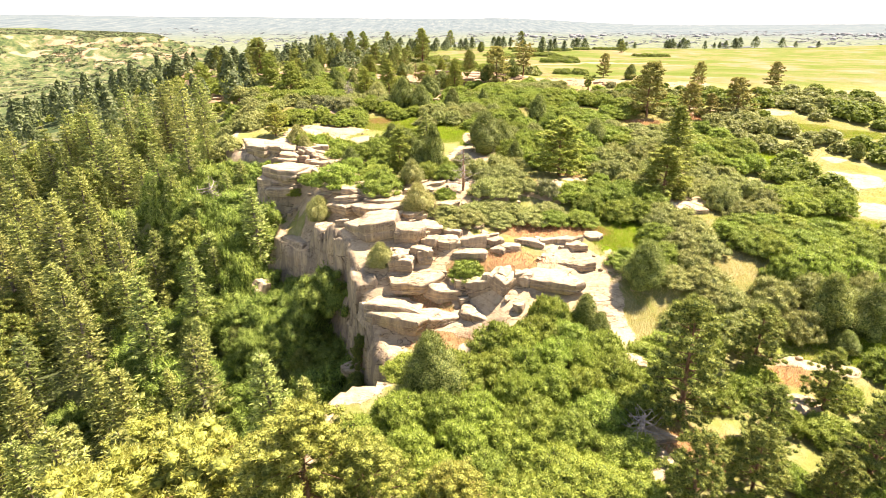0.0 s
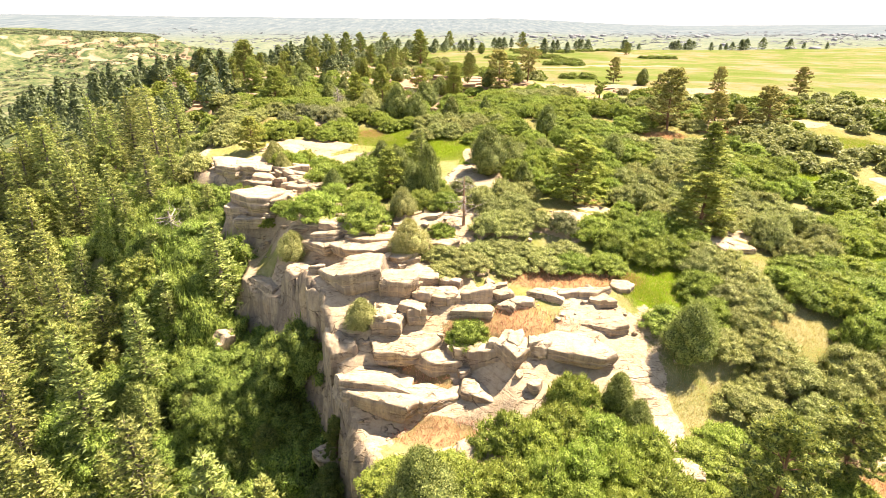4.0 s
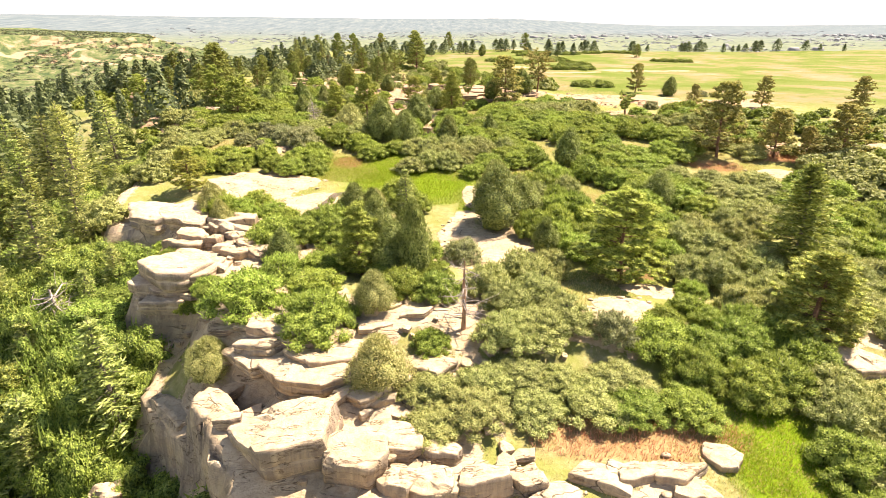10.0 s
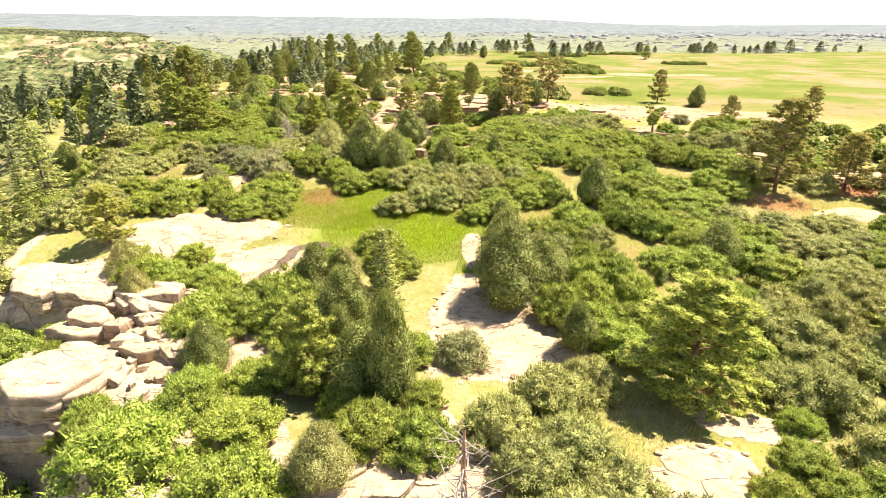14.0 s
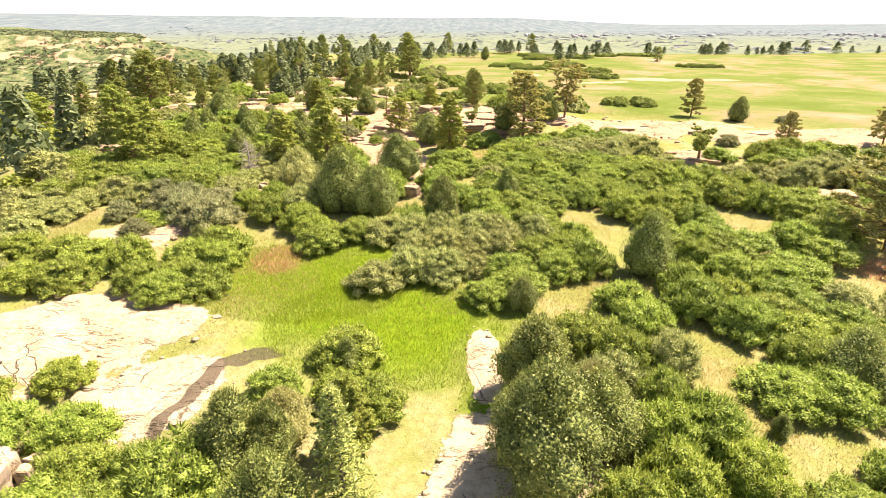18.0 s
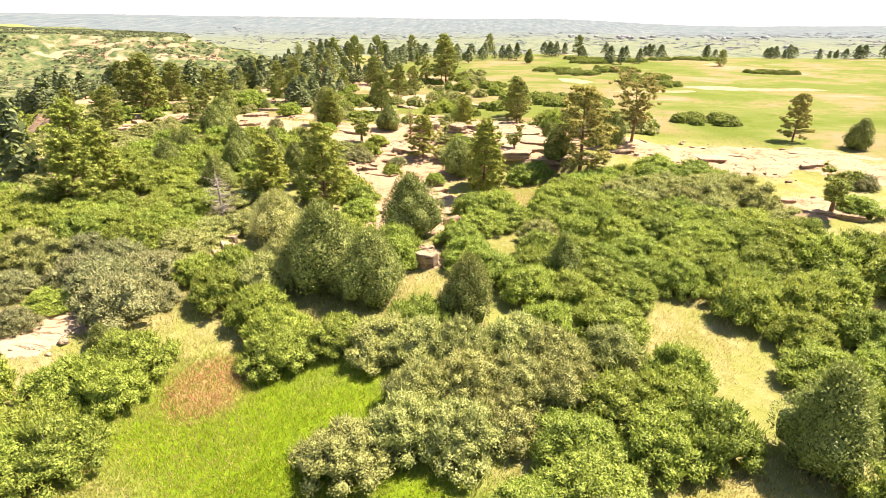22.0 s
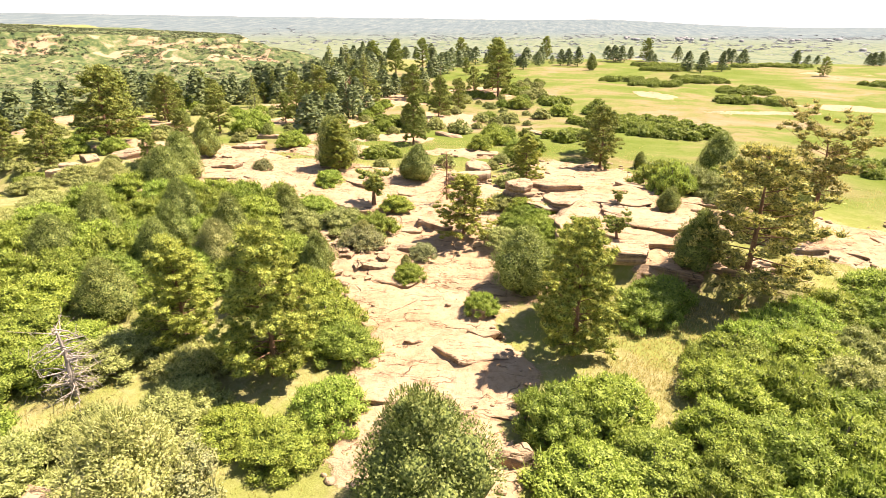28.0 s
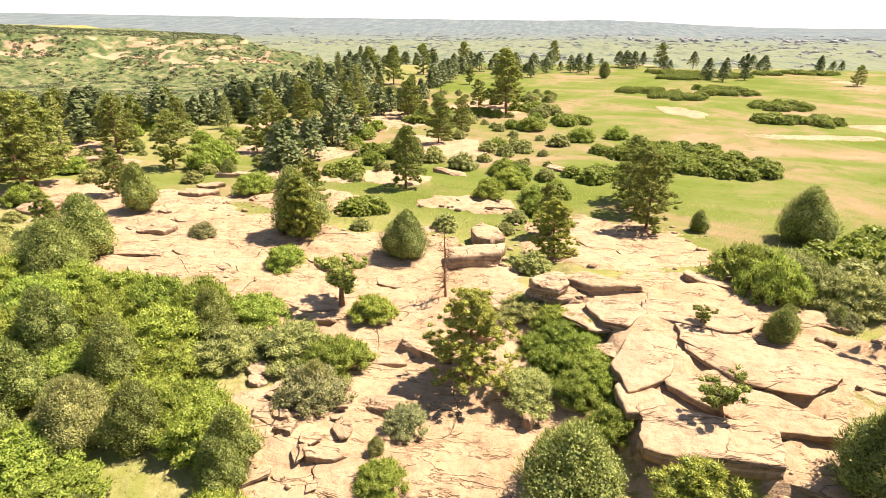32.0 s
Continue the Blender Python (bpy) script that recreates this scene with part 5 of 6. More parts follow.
PALE_JUNIPERS = [(-5, 39.2, 2.1), (-4.8, 67.1, 2.5), (-3.1, 51.7, 2.5), (-2.3, 46.4, 2.9), (-12.1, 49.9, 2.6), (1.8, 59.7, 1.4), (-17.9, 67, 2.9), (-11.3, 97.1, 3.7), (-33.2, 124.3, 2.2), (-17.6, 113.1, 2.8), (7.1, 67.2, 3.6), (-6.7, 114.0, 0.74), (-10.0, 116.7, 1.7), (0.1, 113.9, 2.7), (-16.6, 65.2, 2.4)]
OAKS = [(-14.4, 56.4, 1.5), (-13.3, 55.1, 1.7), (-15.9, 56.2, 1.3), (-18.9, 60.9, 1.6), (-20.2, 63.2, 1.7), (1.8, 38.5, 1.8), (-6.0, 50.4, 2.7), (-10.5, 52.8, 2.9), (-9.3, 55.0, 2.1), (0.5, 53.0, 1.9), (-1.6, 53.5, 2.1), (0.2, 48.7, 1.4), (-17.1, 66.7, 2.5), (-15.5, 70.5, 1.6), (-11.5, 62.3, 2.7), (-7.4, 64.3, 3.1), (-2.0, 109.9, 1.3), (-6.2, 112.7, 1.2), (-16.0, 127.2, 1.7), (-9.3, 122.7, 1.5), (-9.8, 118.6, 2.0), (-10.6, 109.9, 2.1), (-35, 151.5, 3.6), (-2.3, 181.5, 2.6), (4.2, 173.5, 2.4), (9.2, 176, 2.2), (-25.6, 142.1, 2.4), (-3.1, 72.1, 2.1), (-5.8, 69.6, 1.7), (-3, 69.6, 1.6), (-1.5, 68.8, 2.1), (-7.2, 62.6, 2.4), (-11.6, 64.8, 2.2), (-9.6, 62.9, 2.3)]
OAKS += [(15.2, 53.2, 1.5), (13.2, 51.2, 1.4), (15.8, 51.4, 1.7), (16.4, 55.2, 1.6), (16.2, 26.4, 1.7), (18.2, 27.2, 1.9), (15.6, 22.2, 1.5), (19.4, 24.6, 1.7), (12.8, 27.8, 1.4), (15.2, 29.2, 1.5), (17.6, 31.2, 1.7), (24.2, 27.0, 1.8), (25.4, 24.2, 1.9), (20.2, 20.4, 1.6), (14.2, 18.6, 1.5), (17.4, 20.6, 1.5), (12.0, 20.6, 1.3), (19.8, 28.6, 1.6), (23.4, 22.4, 1.8), (-3.0, 55.6, 1.4), (0.5, 55.6, 1.4), (-6.2, 58.6, 1.9), (-7.3, 57.0, 1.9), (-2.0, 60.2, 1.7), (-5.6, 61.2, 2.0), (-0.2, 60.0, 1.6), (0.6, 120.4, 1.5), (-0.4, 122.6, 1.4), (1.2, 122.2, 1.3), (1.4, 118.2, 1.4), (-0.6, 119.8, 1.3), (0.4, 117.8, 1.5), (1.6, 116.2, 1.3), (0.6, 115.6, 1.2), (-0.2, 121.4, 1.5), (0.9, 119.2, 1.6), (-1.2, 121.0, 1.2), (-9.2, 65.2, 1.8), (-13.1, 67.4, 2.0), (-15.8, 66.8, 2.2), (-18.4, 68.6, 2.2), (-5.2, 63.2, 2.2), (-9.4, 56.1, 2.2)]
SAGES = [(2.2, 59.8, 1.6), (9.8, 49.6, 1.7), (-15.6, 87.2, 2.7), (-19.4, 90, 2.2), (32.4, 109.1, 1.4), (45.8, 121.9, 1.1), (-11.0, 97.5, 2.3), (-10.0, 116.4, 1.5), (-6.0, 115.5, 1.0), (-23.4, 130.6, 1.1), (11.9, 123.0, 0.89), (-17.8, 89.4, 2.4), (-16.2, 91, 2.0), (-18.9, 92.6, 1.8), (-21.5, 93.2, 1.9), (-14.4, 88.6, 1.3), (-19.6, 85.2, 1.2), (-22.4, 88.7, 1.6)]
DEAD = [(-31.3, 179.3, 5.0), (-18.2, 195.2, 5.5), (-27.2, 165.9, 5.5), (-6.0, 125.0, 3.7)]
GREY_DEAD = [(-17.0, 101.4, 3.4, 7.0), (-25.2, 56.8, 7.6, -3.6)]
DWARF = [(26.6, 102.9, 2.5), (-11.2, 123.4, 2.2), (5.1, 116.0, 1.3), (5.7, 121.6, 0.81)]
SPREADING = [(17.0, 121.0, 5.6)]
MEADOW_SCRUB = [(40, 196.1, 6.3), (28.9, 229.6, 6.5), (41.5, 237.3, 6.1), (40.2, 277, 6.9), (54.4, 290, 9.2), (89.4, 311.6, 9), (17.2, 160.6, 6.3), (72.6, 300.5, 4.8), (-16.5, 185, 5.2), (-10.7, 193.3, 3.1), (-14.6, 137.8, 1.7), (7.3, 164.7, 2.2), (4.4, 153.9, 2.5), (-5.1, 215, 2.9), (43.7, 214.9, 6.1), (86, 237.8, 6.9), (14.3, 168.2, 5.9), (22, 238.9, 5.3), (41.2, 246.8, 5.5), (32, 140.3, 4), (42.4, 297.7, 8.1), (-3, 200.1, 2.8), (3.8, 188.1, 3.2), (-19.5, 159.7, 2.1), (-20.7, 149.9, 1.9), (-19.9, 182.7, 2.8)]
THICKETS = []
THICKETS.append([(-8.0, 87.1), (-3.3, 88), (1.7, 86.2), (11, 88.2), (11.2, 79.8), (5.9, 76.1), (3.7, 75.6), (1.8, 78.2), (0.6, 75.9), (-2.3, 75.6), (-5.3, 78.3)])
THICKETS.append([(-0.0, 100.8), (9.7, 112.6), (20.6, 113.9), (22.8, 100.6), (20.6, 90.8), (15.6, 88.1), (9.6, 88.7), (3.5, 94.3)])
THICKETS.append([(-18.1, 81.1), (-13.6, 81.7), (-11.7, 78.7), (-11.1, 76.5), (-14, 75.8)])
THICKETS.append([(-14.5, 83.2), (-12.3, 84.7), (-9.2, 80.6), (-9.9, 78.9), (-12.2, 79.6)])
THICKETS.append([(-14, 92), (-9.2, 92.3), (-6.5, 84.1), (-8.8, 83.1), (-11.2, 85.4)])
THICKETS.append([(20, 88), (27.1, 90.9), (15.1, 73.7), (10.7, 73.5), (11.4, 76.2), (15.9, 80.3)])
THICKETS.append([(-33.2, 100.8), (-18.7, 102.4), (-13.1, 94.3), (-22.1, 91.8), (-27.7, 93.5)])
THICKETS.append([(-6.1, 82.6), (-0.3, 83), (1.4, 75.2), (-1.3, 73.9), (-4.7, 76.6)])
THICKETS.append([(13.5, 70.3), (17.4, 69.7), (16.7, 67.3), (12.7, 67.5)])
THICKETS.append([(8, 65.9), (12.4, 66.7), (12.4, 62), (9.3, 59.7), (9.1, 62), (7.4, 63.2)])
THICKETS.append([(7.9, 73.4), (11.4, 73.1), (11.9, 68.3), (8.7, 67.5)])
THICKETS.append([(14.9, 63.9), (21.7, 66), (17.1, 59.6), (14.2, 60.5)])
THICKETS.append([(12.0, 50.7), (28.7, 58), (18, 43.5), (13.1, 45.7), (11.9, 47.5)])
THICKETS.append([(1.8, 46.9), (8.8, 47.1), (12.6, 44.5), (10, 43.8), (3.6, 44.9), (-0.5, 43.6), (-0.6, 45)])
THICKETS.append([(4.0, 55.0), (8.8, 57.7), (7.1, 50.4), (4.0, 48.8), (2.7, 50.3)])
THICKETS.append([(16.7, 63.3), (26.8, 66.8), (24, 60.3), (17.8, 56.8), (14.7, 57.8)])
THICKETS.append([(10.4, 67.5), (18.3, 71.5), (16.4, 62.4), (8.8, 59.7)])
THICKETS.append([(46.7, 89.1), (52.8, 91.4), (41.2, 75.4), (37.5, 75.1)])
THICKETS.append([(13.4, 40.9), (21.3, 45), (23.6, 39.6), (21, 35.2), (16.7, 35), (13.4, 37)])
THICKETS.append([(24, 50.1), (44, 58.1), (30.9, 40.2), (24.6, 40.8)])
THICKETS.append([(3.9, 31.8), (9.3, 34.3), (11.6, 29.9), (11.1, 25.4), (2.7, 25.2)])
THICKETS.append([(-2.7, 25.3), (3.4, 28.8), (10.1, 29.9), (9.2, 19.2), (1.7, 18.8), (-2.4, 21.5)])
THICKETS.append([(22, 40.2), (39.5, 45.5), (31.9, 34.3), (24.8, 33.9), (22.3, 37.6)])
THICKETS.append([(-0.9, 96.4), (2.1, 97.3), (1.1, 93.8), (-0.1, 93.7)])
THICKETS.append([(3.4, 101.2), (10.4, 109.1), (18.6, 111.1), (22.3, 110.7), (12.1, 91.3), (-0, 89.5), (1.2, 91.7), (3.1, 94.1), (3, 97.5)])
THICKETS.append([(-6.6, 95.6), (-2.6, 95.8), (-1.7, 91.2), (-3.2, 89.8), (-6.4, 89.3), (-8.1, 92.4)])
THICKETS.append([(-14.6, 91), (-9.4, 92.2), (-7.3, 88.6), (-12.4, 87.6)])
THICKETS.append([(-23.7, 97.7), (-15.6, 99.1), (-17, 94.6), (-18.7, 92.7)])
THICKETS.append([(-27.7, 114.5), (-24.7, 121.4), (-17.2, 121.3), (-14.2, 118.0), (-12.8, 113.6), (-17.3, 111.6), (-21.3, 108.5)])
THICKETS.append([(-1.5, 124.9), (2.0, 119.5), (2.1, 115.3), (-1.8, 116.7)])
THICKETS.append([(4.8, 111.4), (7.6, 110.9), (6.9, 108.7), (4.9, 107.9)])
THICKETS.append([(9.1, 127.1), (22.3, 138), (20.2, 129.8), (12.8, 124.0), (8.0, 120.2)])
THICKETS.append([(8.2, 113.5), (10.3, 112.6), (12.1, 112), (10.3, 108.3), (9.7, 109.3), (7.7, 111.2)])
pine = Kind("ponderosa_pine", "ponderosa pine with reddish bark and clumped green needles", "tree", "pines",
            [pine_mesh(s, start=a, spread=b, branches=60, tufts=9, needles=50, blade=0.14, thick=0.042) for s, a, b in ((1, 0.12, 2.3), (2, 0.18, 2.1), (3, 0.09, 2.4), (4, 0.15, 2.2))], BARK_PINE, LEAF_PINE, 7.0)
fluffy = Kind("ponderosa_pine", "full ponderosa pine with fluffy yellow-green needle tufts", "tree", "pines",
              [pine_mesh(s, start=a, spread=b, branches=76, tufts=11, blade=0.12, needles=62, thick=0.038) for s, a, b in ((5, 0.08, 2.25), (6, 0.1, 2.1))], BARK_PINE, LEAF_PINE_LIT, 7.0)
yellow = Kind("yellowish_pine", "yellow-green ponderosa pine with thinning needles", "tree", "yellowish pines",
              [pine_mesh(s, start=a, spread=b, gaps=0.2, tufts=10, needles=56, blade=0.13, thick=0.04) for s, a, b in ((11, 0.14, 2.5), (12, 0.1, 2.7))], BARK_PINE, LEAF_PINE_DRY, 7.0)
dull = Kind("old_ponderosa_pine", "old ponderosa pine with olive-brown needles and bare lower limbs", "tree", "old pines",
            [pine_mesh(s, start=a, spread=b, branches=66, tufts=10, blade=0.13, needles=54, thick=0.04) for s, a, b in ((15, 0.16, 2.7), (16, 0.12, 2.5))], BARK_PINE, LEAF_PINE_OLD, 7.0)
spreading = Kind("open_crowned_pine", "open-crowned old pine with bare spreading limbs", "tree", "", [pine_mesh(21, h=6, start=0.35, spread=2.4, branches=40, flat=True, tufts=9, needles=34, blade=0.15, thick=0.042)], BARK_PINE, LEAF_PINE_OLD, 6.0)
dwarf = Kind("dwarf_pine", "stunted little pine rooted in a rock crack", "tree", "dwarf pines", [pine_mesh(31, h=2, start=0.5, spread=0.9, branches=14, flat=True, tufts=7, blade=0.12, needles=34, thick=0.04)], BARK_PINE, LEAF_PINE, 2.0)
fir = Kind("douglas_fir", "dark green conical fir with drooping boughs", "tree", "firs", [fir_mesh(s, spread=b) for s, b in ((1, 2.4), (2, 2.7), (3, 2.1))], BARK_GREY, LEAF_FIR, 10.0)
spruce = Kind("blue_spruce", "dense dark green spruce with a broad conical crown", "tree", "", [fir_mesh(8, spread=3.3, levels=30, around=14, per=30, blade=0.42)], BARK_GREY, LEAF_PINE, 10.0)
juniper = Kind("juniper", "dense dark green juniper with a rounded crown", "tree", "junipers", [juniper_mesh(1, w=1.0), juniper_mesh(2, w=1.15), juniper_mesh(3, w=1.3)], BARK_GREY, LEAF_JUNIPER, 3.0)
pale = Kind("pale_juniper", "pale yellow-green juniper bush on the rock", "bush", "pale junipers", [juniper_mesh(7, w=1.15, loose=1.35), juniper_mesh(8, w=1.3, loose=1.35)], BARK_GREY, LEAF_JUNIPER_PALE, 3.0)
oak = Kind("scrub_oak", "leafy green scrub oak shrub", "shrub", "scrub oaks", [oak_mesh(s, 0.05, 185) for s in (1, 2, 3, 4, 5)], BARK_GREY, LEAF_OAK, 1.9, "trunk")
mahog = Kind("mountain_mahogany", "grey-green mountain mahogany shrub", "shrub", "mahogany shrubs", [oak_mesh(s, 0.048, 185) for s in (11, 12, 13)], BARK_GREY, LEAF_OAK_GREY, 1.9, "trunk")
sage = Kind("sagebrush", "silvery grey-green sagebrush with bare twigs", "shrub", "sagebrush", [oak_mesh(21, 0.055, 130, core=0.66), oak_mesh(22, 0.055, 130, core=0.66)], BARK_DEAD, LEAF_SAGE, 1.9, "trunk")
berry = Kind("serviceberry", "broad green serviceberry shrub in a thicket", "shrub", "serviceberry shrubs", [oak_mesh(s, 0.062, 125) for s in (31, 32, 33)], BARK_GREY, LEAF_OAK, 1.9, "trunk")
maple = Kind("canyon_maple", "bushy bright green maple at the foot of the cliff", "tree", "canyon maples", [oak_mesh(s, 0.09, 50, grow=2.2, shoots=120) for s in (35, 36, 37)], BARK_GREY, LEAF_MAPLE, 4.2, "trunk")
rabbit = Kind("rabbitbrush", "low pale green rabbitbrush on thin soil", "shrub", "rabbitbrush", [oak_mesh(s, 0.095, 42, shoots=300) for s in (38, 39)], BARK_GREY, LEAF_OAK_GREY, 1.9, "trunk")
dead = Kind("dead_tree", "bare red-brown dead pine with brittle branches", "tree", "dead trees", [dead_mesh(1, spread=1.3), dead_mesh(2, branches=36, spread=1.6)], BARK_PINE, BARK_PINE, 4.0, "trunk", "branchwork")

for kind, rows, wide in ((pine, PINES, 1.0), (yellow, YELLOW_PINES, 1.2), (spreading, SPREADING, 1.0), (dwarf, DWARF, 1.0), (fir, FIRS, 1.0), (spruce, SPRUCES, 1.0), (juniper, JUNIPERS, 1.0), (pale, PALE_JUNIPERS, 1.0),
                         (sage, SAGES, 1.0), (dead, DEAD, 0.55)):
    for x, y, h in rows:
        k = dull if kind is pine and (x > 25 and 70 < y < 135 or 9 < x < 14 and y > 108) else fluffy if kind is pine and 45 < y < 135 and -56 < x < 70 else kind
        k.put(x, y, h, wide=wide * random.uniform(0.95, 1.2) * (1.4 if k is fluffy and x > 9 else 1.0))
for x, y, h in OAKS:
    oak.put(x, y, 0.88 * h, wide=random.uniform(0.95, 1.2))
BARK_SNAG = bark("sunburnt_snag_wood", (0.2, 0.11, 0.06), (0.42, 0.26, 0.17))
snag = Kind("pine_snag", "red-brown broken pine snag with bleached bare limbs", "tree", "", [dead_mesh(5, h=4.2, branches=44, spread=1.5)], BARK_SNAG, BARK_DEAD, 4.2, "trunk", "branchwork")
juniper.put(-0.8, 56.4, 5.4, i=0, wide=0.66)
juniper.put(-3.4, 58.4, 4.0, i=1, wide=0.7)
snag.put(1.9, 49.9, 4.0, wide=1.0)
grey_dead = Kind("grey_dead_pine", "grey bare dead pine with a tangle of dry twigs", "tree", "grey dead pines", [dead_mesh(7, h=3.6, branches=90, spread=1.5), dead_mesh(8, h=3.6, branches=80, spread=1.2)], BARK_DEAD, BARK_DEAD, 3.6, "trunk", "branchwork")
for x, y, h, z in GREY_DEAD:
    grey_dead.put(x, y, h, z=z)
bleached = Kind("bleached_dead_shrub", "bleached bare dead shrub on sandy rock", "shrub", "", [dead_mesh(6, h=1.6, branches=40, spread=1.3)], BARK_DEAD, BARK_DEAD, 1.6, "trunk", "branchwork")
bleached.put(10.6, 23.0, 1.9)

# small trees scattered over the rocky shoulder towards the canyon head
rs = np.random.RandomState(19)
for _ in range(400):
    x, y = rs.uniform(-75, -6), rs.uniform(126, 250)
    if y < 145 and x > -30:
        continue
    z, d, rk, _, _ = land(np.array([x]), np.array([y]))
    if d[0] < 1 or rs.rand() < 0.55 or pine.count > 62 and juniper.count > 75:
        continue
    pick = rs.rand()
    if pick < 0.4 and pine.count <= 75:
        pine.put(x, y, rs.uniform(2.5, 6.5), z=z[0] - 0.1)
    elif pick < 0.8 and juniper.count <= 78:
        juniper.put(x, y, rs.uniform(1.5, 3.4), z=z[0] - 0.1)

# thickets
rs = np.random.RandomState(9)
spots_taken = Spacing()
for x, y, h in PINES + FIRS + YELLOW_PINES + SPRUCES:
    spots_taken.add(x, y, 1.05)
for x, y, h in JUNIPERS + PALE_JUNIPERS + OAKS + SAGES:
    spots_taken.add(x, y, 0.3 * h + 0.8)
near_oaks, far_oaks = [], []
# open grassy places between the thickets: x, y, radius
CLEARINGS = ((-10.1, 83.6, 1.6), (-11, 86.2, 1.5), (-9.6, 80.4, 2.0), (-9.2, 78.6, 2.0), (-4.2, 89.2, 1.6), (-6.6, 89.9, 1.5), (-1.9, 90.2, 1.4), (0.4, 91.2, 1.2), (2.7, 97.3, 1.0),
                (12.6, 88.6, 1.1), (11, 86, 0.9), (8.0, 77.2, 1.2), (10.8, 78.2, 0.9), (13.8, 73.1, 1.3), (15.4, 66.0, 1.4), (13.4, 68.9, 1.4), (20, 66.7, 1.7), (-17.4, 84, 2.2),
                (-24.6, 86.6, 2), (29.7, 81.4, 2.6), (-16.6, 92.2, 1.3), (22.6, 38.2, 1.7), (12.8, 34.2, 1.6), (-14.8, 88, 1.3), (9.8, 55.2, 1.6), (-13, 60, 3.2), (-16, 58, 3), (-8.6, 56.4, 1.2), (5.4, 104, 1.2), (1.4, 48.3, 1.3), (2.4, 50, 0.9),
                (23.0, 48.4, 1.6), (22.4, 46.4, 1.0), (23.6, 39.6, 1.3), (22.8, 38.2, 1.2), (46.7, 60.3, 3.5), (42, 51.2, 3.0), (47.8, 67, 2.0), (52, 79, 4.5), (57.5, 76.2, 4.5), (51.8, 87, 2.5), (15.1, 34.6, 1.4), (13.7, 33.6, 1.2), (18.3, 61.1, 0.8), (16.5, 79.3, 0.9),
                (23.5, 30.5, 1.2), (25.6, 30.0, 1.2), (21.6, 27.4, 1.2), (11.6, 52.8, 0.5), (8.4, 53.6, 0.9), (13.9, 57.0, 0.3), (34.7, 78.8, 2.4), (30.5, 80.6, 2.4), (13.7, 42, 1.8),
                (9.3, 77.4, 1.4), (13.8, 72.8, 1.5), (13, 68.7, 1.4), (21.9, 92.1, 1.0), (23.8, 86.4, 1.3), (1.9, 77.8, 0.6), (12, 77.8, 1.1), (-24.3, 87.4, 1.8), (-12.3, 75.3, 1.4), (6.5, 107.6, 0.9), (4.0, 104.6, 0.5), (5.2, 106.2, 0.8), (8, 109.2, 0.9), (9.8, 110.7, 1.0), (22.6, 89, 0.9), (-16.8, 100.4, 0.8))
for x, y, r in CLEARINGS:
    spots_taken.add(x, y, r + 1.05)
for bx, by, bw, bd, bh in BLOCKS:
    if by > 80:
        spots_taken.add(bx, by - 0.5, min(0.5 * bw + 0.8, 2.4))


def fill(xy, gap, h_lo, h_hi, rocky=0.7):
    zz, dd, rk, _, _ = land(xy[:, 0], xy[:, 1])
    gr = spots(xy[:, 0], xy[:, 1], GREENS, 0.3)
    for (x, y), z, d, r, g in zip(xy, zz, dd, rk, gr):
        if d < 0.8 or r > rocky or g > 0.6 or not spots_taken.free(x, y, gap):
            continue
        spots_taken.add(x, y)
        h = h_lo + (h_hi - h_lo) * float(np.clip(1.5 * vnoise(np.array([x / 5.0]), np.array([y / 5.0]), 2)[0] - 0.25, 0, 1)) + rs.uniform(-0.12, 0.12)
        grey = vnoise(np.array([x / 7.0]), np.array([y / 7.0]), 5)[0] > 0.6
        (near_oaks if -16 < x < 19 and 20 < y < 126 else far_oaks).append((x, y, z - 0.05, h, grey))


for loop in THICKETS:
    lx, ly = zip(*loop)
    xy = np.stack([rs.uniform(min(lx), max(lx), 700), rs.uniform(min(ly), max(ly), 700)], 1)
    ok = inside(xy[:, 0], xy[:, 1], loop) > -0.2
    low = max(ly) < 50 and min(lx) < 3 and min(ly) > 40 or min(ly) > 115 and max(lx) < 3
    fill(xy[ok], 1.75, 0.9 if low else 1.5, 1.4 if low else 2.5, 2.0)
# looser growth on the wide flanks
xy = np.stack([rs.uniform(16, 75, 2600), rs.uniform(18, 104, 2600)], 1)
ok = (fbm(xy[:, 0], xy[:, 1], 9.0, 6, 3) > -0.3) & (xy[:, 0] < 14 + 0.9 * xy[:, 1])
fill(xy[ok], 2.0, 1.4, 2.4)
xy = np.stack([rs.uniform(-7, 20, 900), rs.uniform(6, 30, 900)], 1)
sandy = (np.hypot(xy[:, 0] + 5.5, xy[:, 1] - 26.6) < 2.6) | ((xy[:, 0] > 9) & (xy[:, 1] > 17.5)) | (np.hypot(xy[:, 0] - 1.9, xy[:, 1] - 30.5) < 1.6)
fill(xy[(fbm(xy[:, 0], xy[:, 1], 6.0, 2, 3) > -0.3) & ~sandy], 1.8, 1.2, 2.0)
xy = np.stack([rs.uniform(13, 40, 900), rs.uniform(24, 48, 900)], 1)
fill(xy[(xy[:, 1] > 21 + 0.4 * xy[:, 0]) & (fbm(xy[:, 0], xy[:, 1], 7.0, 2, 3) > -0.2)], 2.0, 1.4, 2.3)
# the wood that hides the foot of the slab
xy = np.stack([rs.uniform(-10.6, -0.5, 500), rs.uniform(54, 67, 500)], 1)
fill(xy[(xy[:, 1] < 72 + 0.9 * xy[:, 0]) | (xy[:, 0] > -7)], 2.5, 1.0, 1.6, 2.0)
xy = np.stack([rs.uniform(-34, -6, 1500), rs.uniform(78, 122, 1500)], 1)
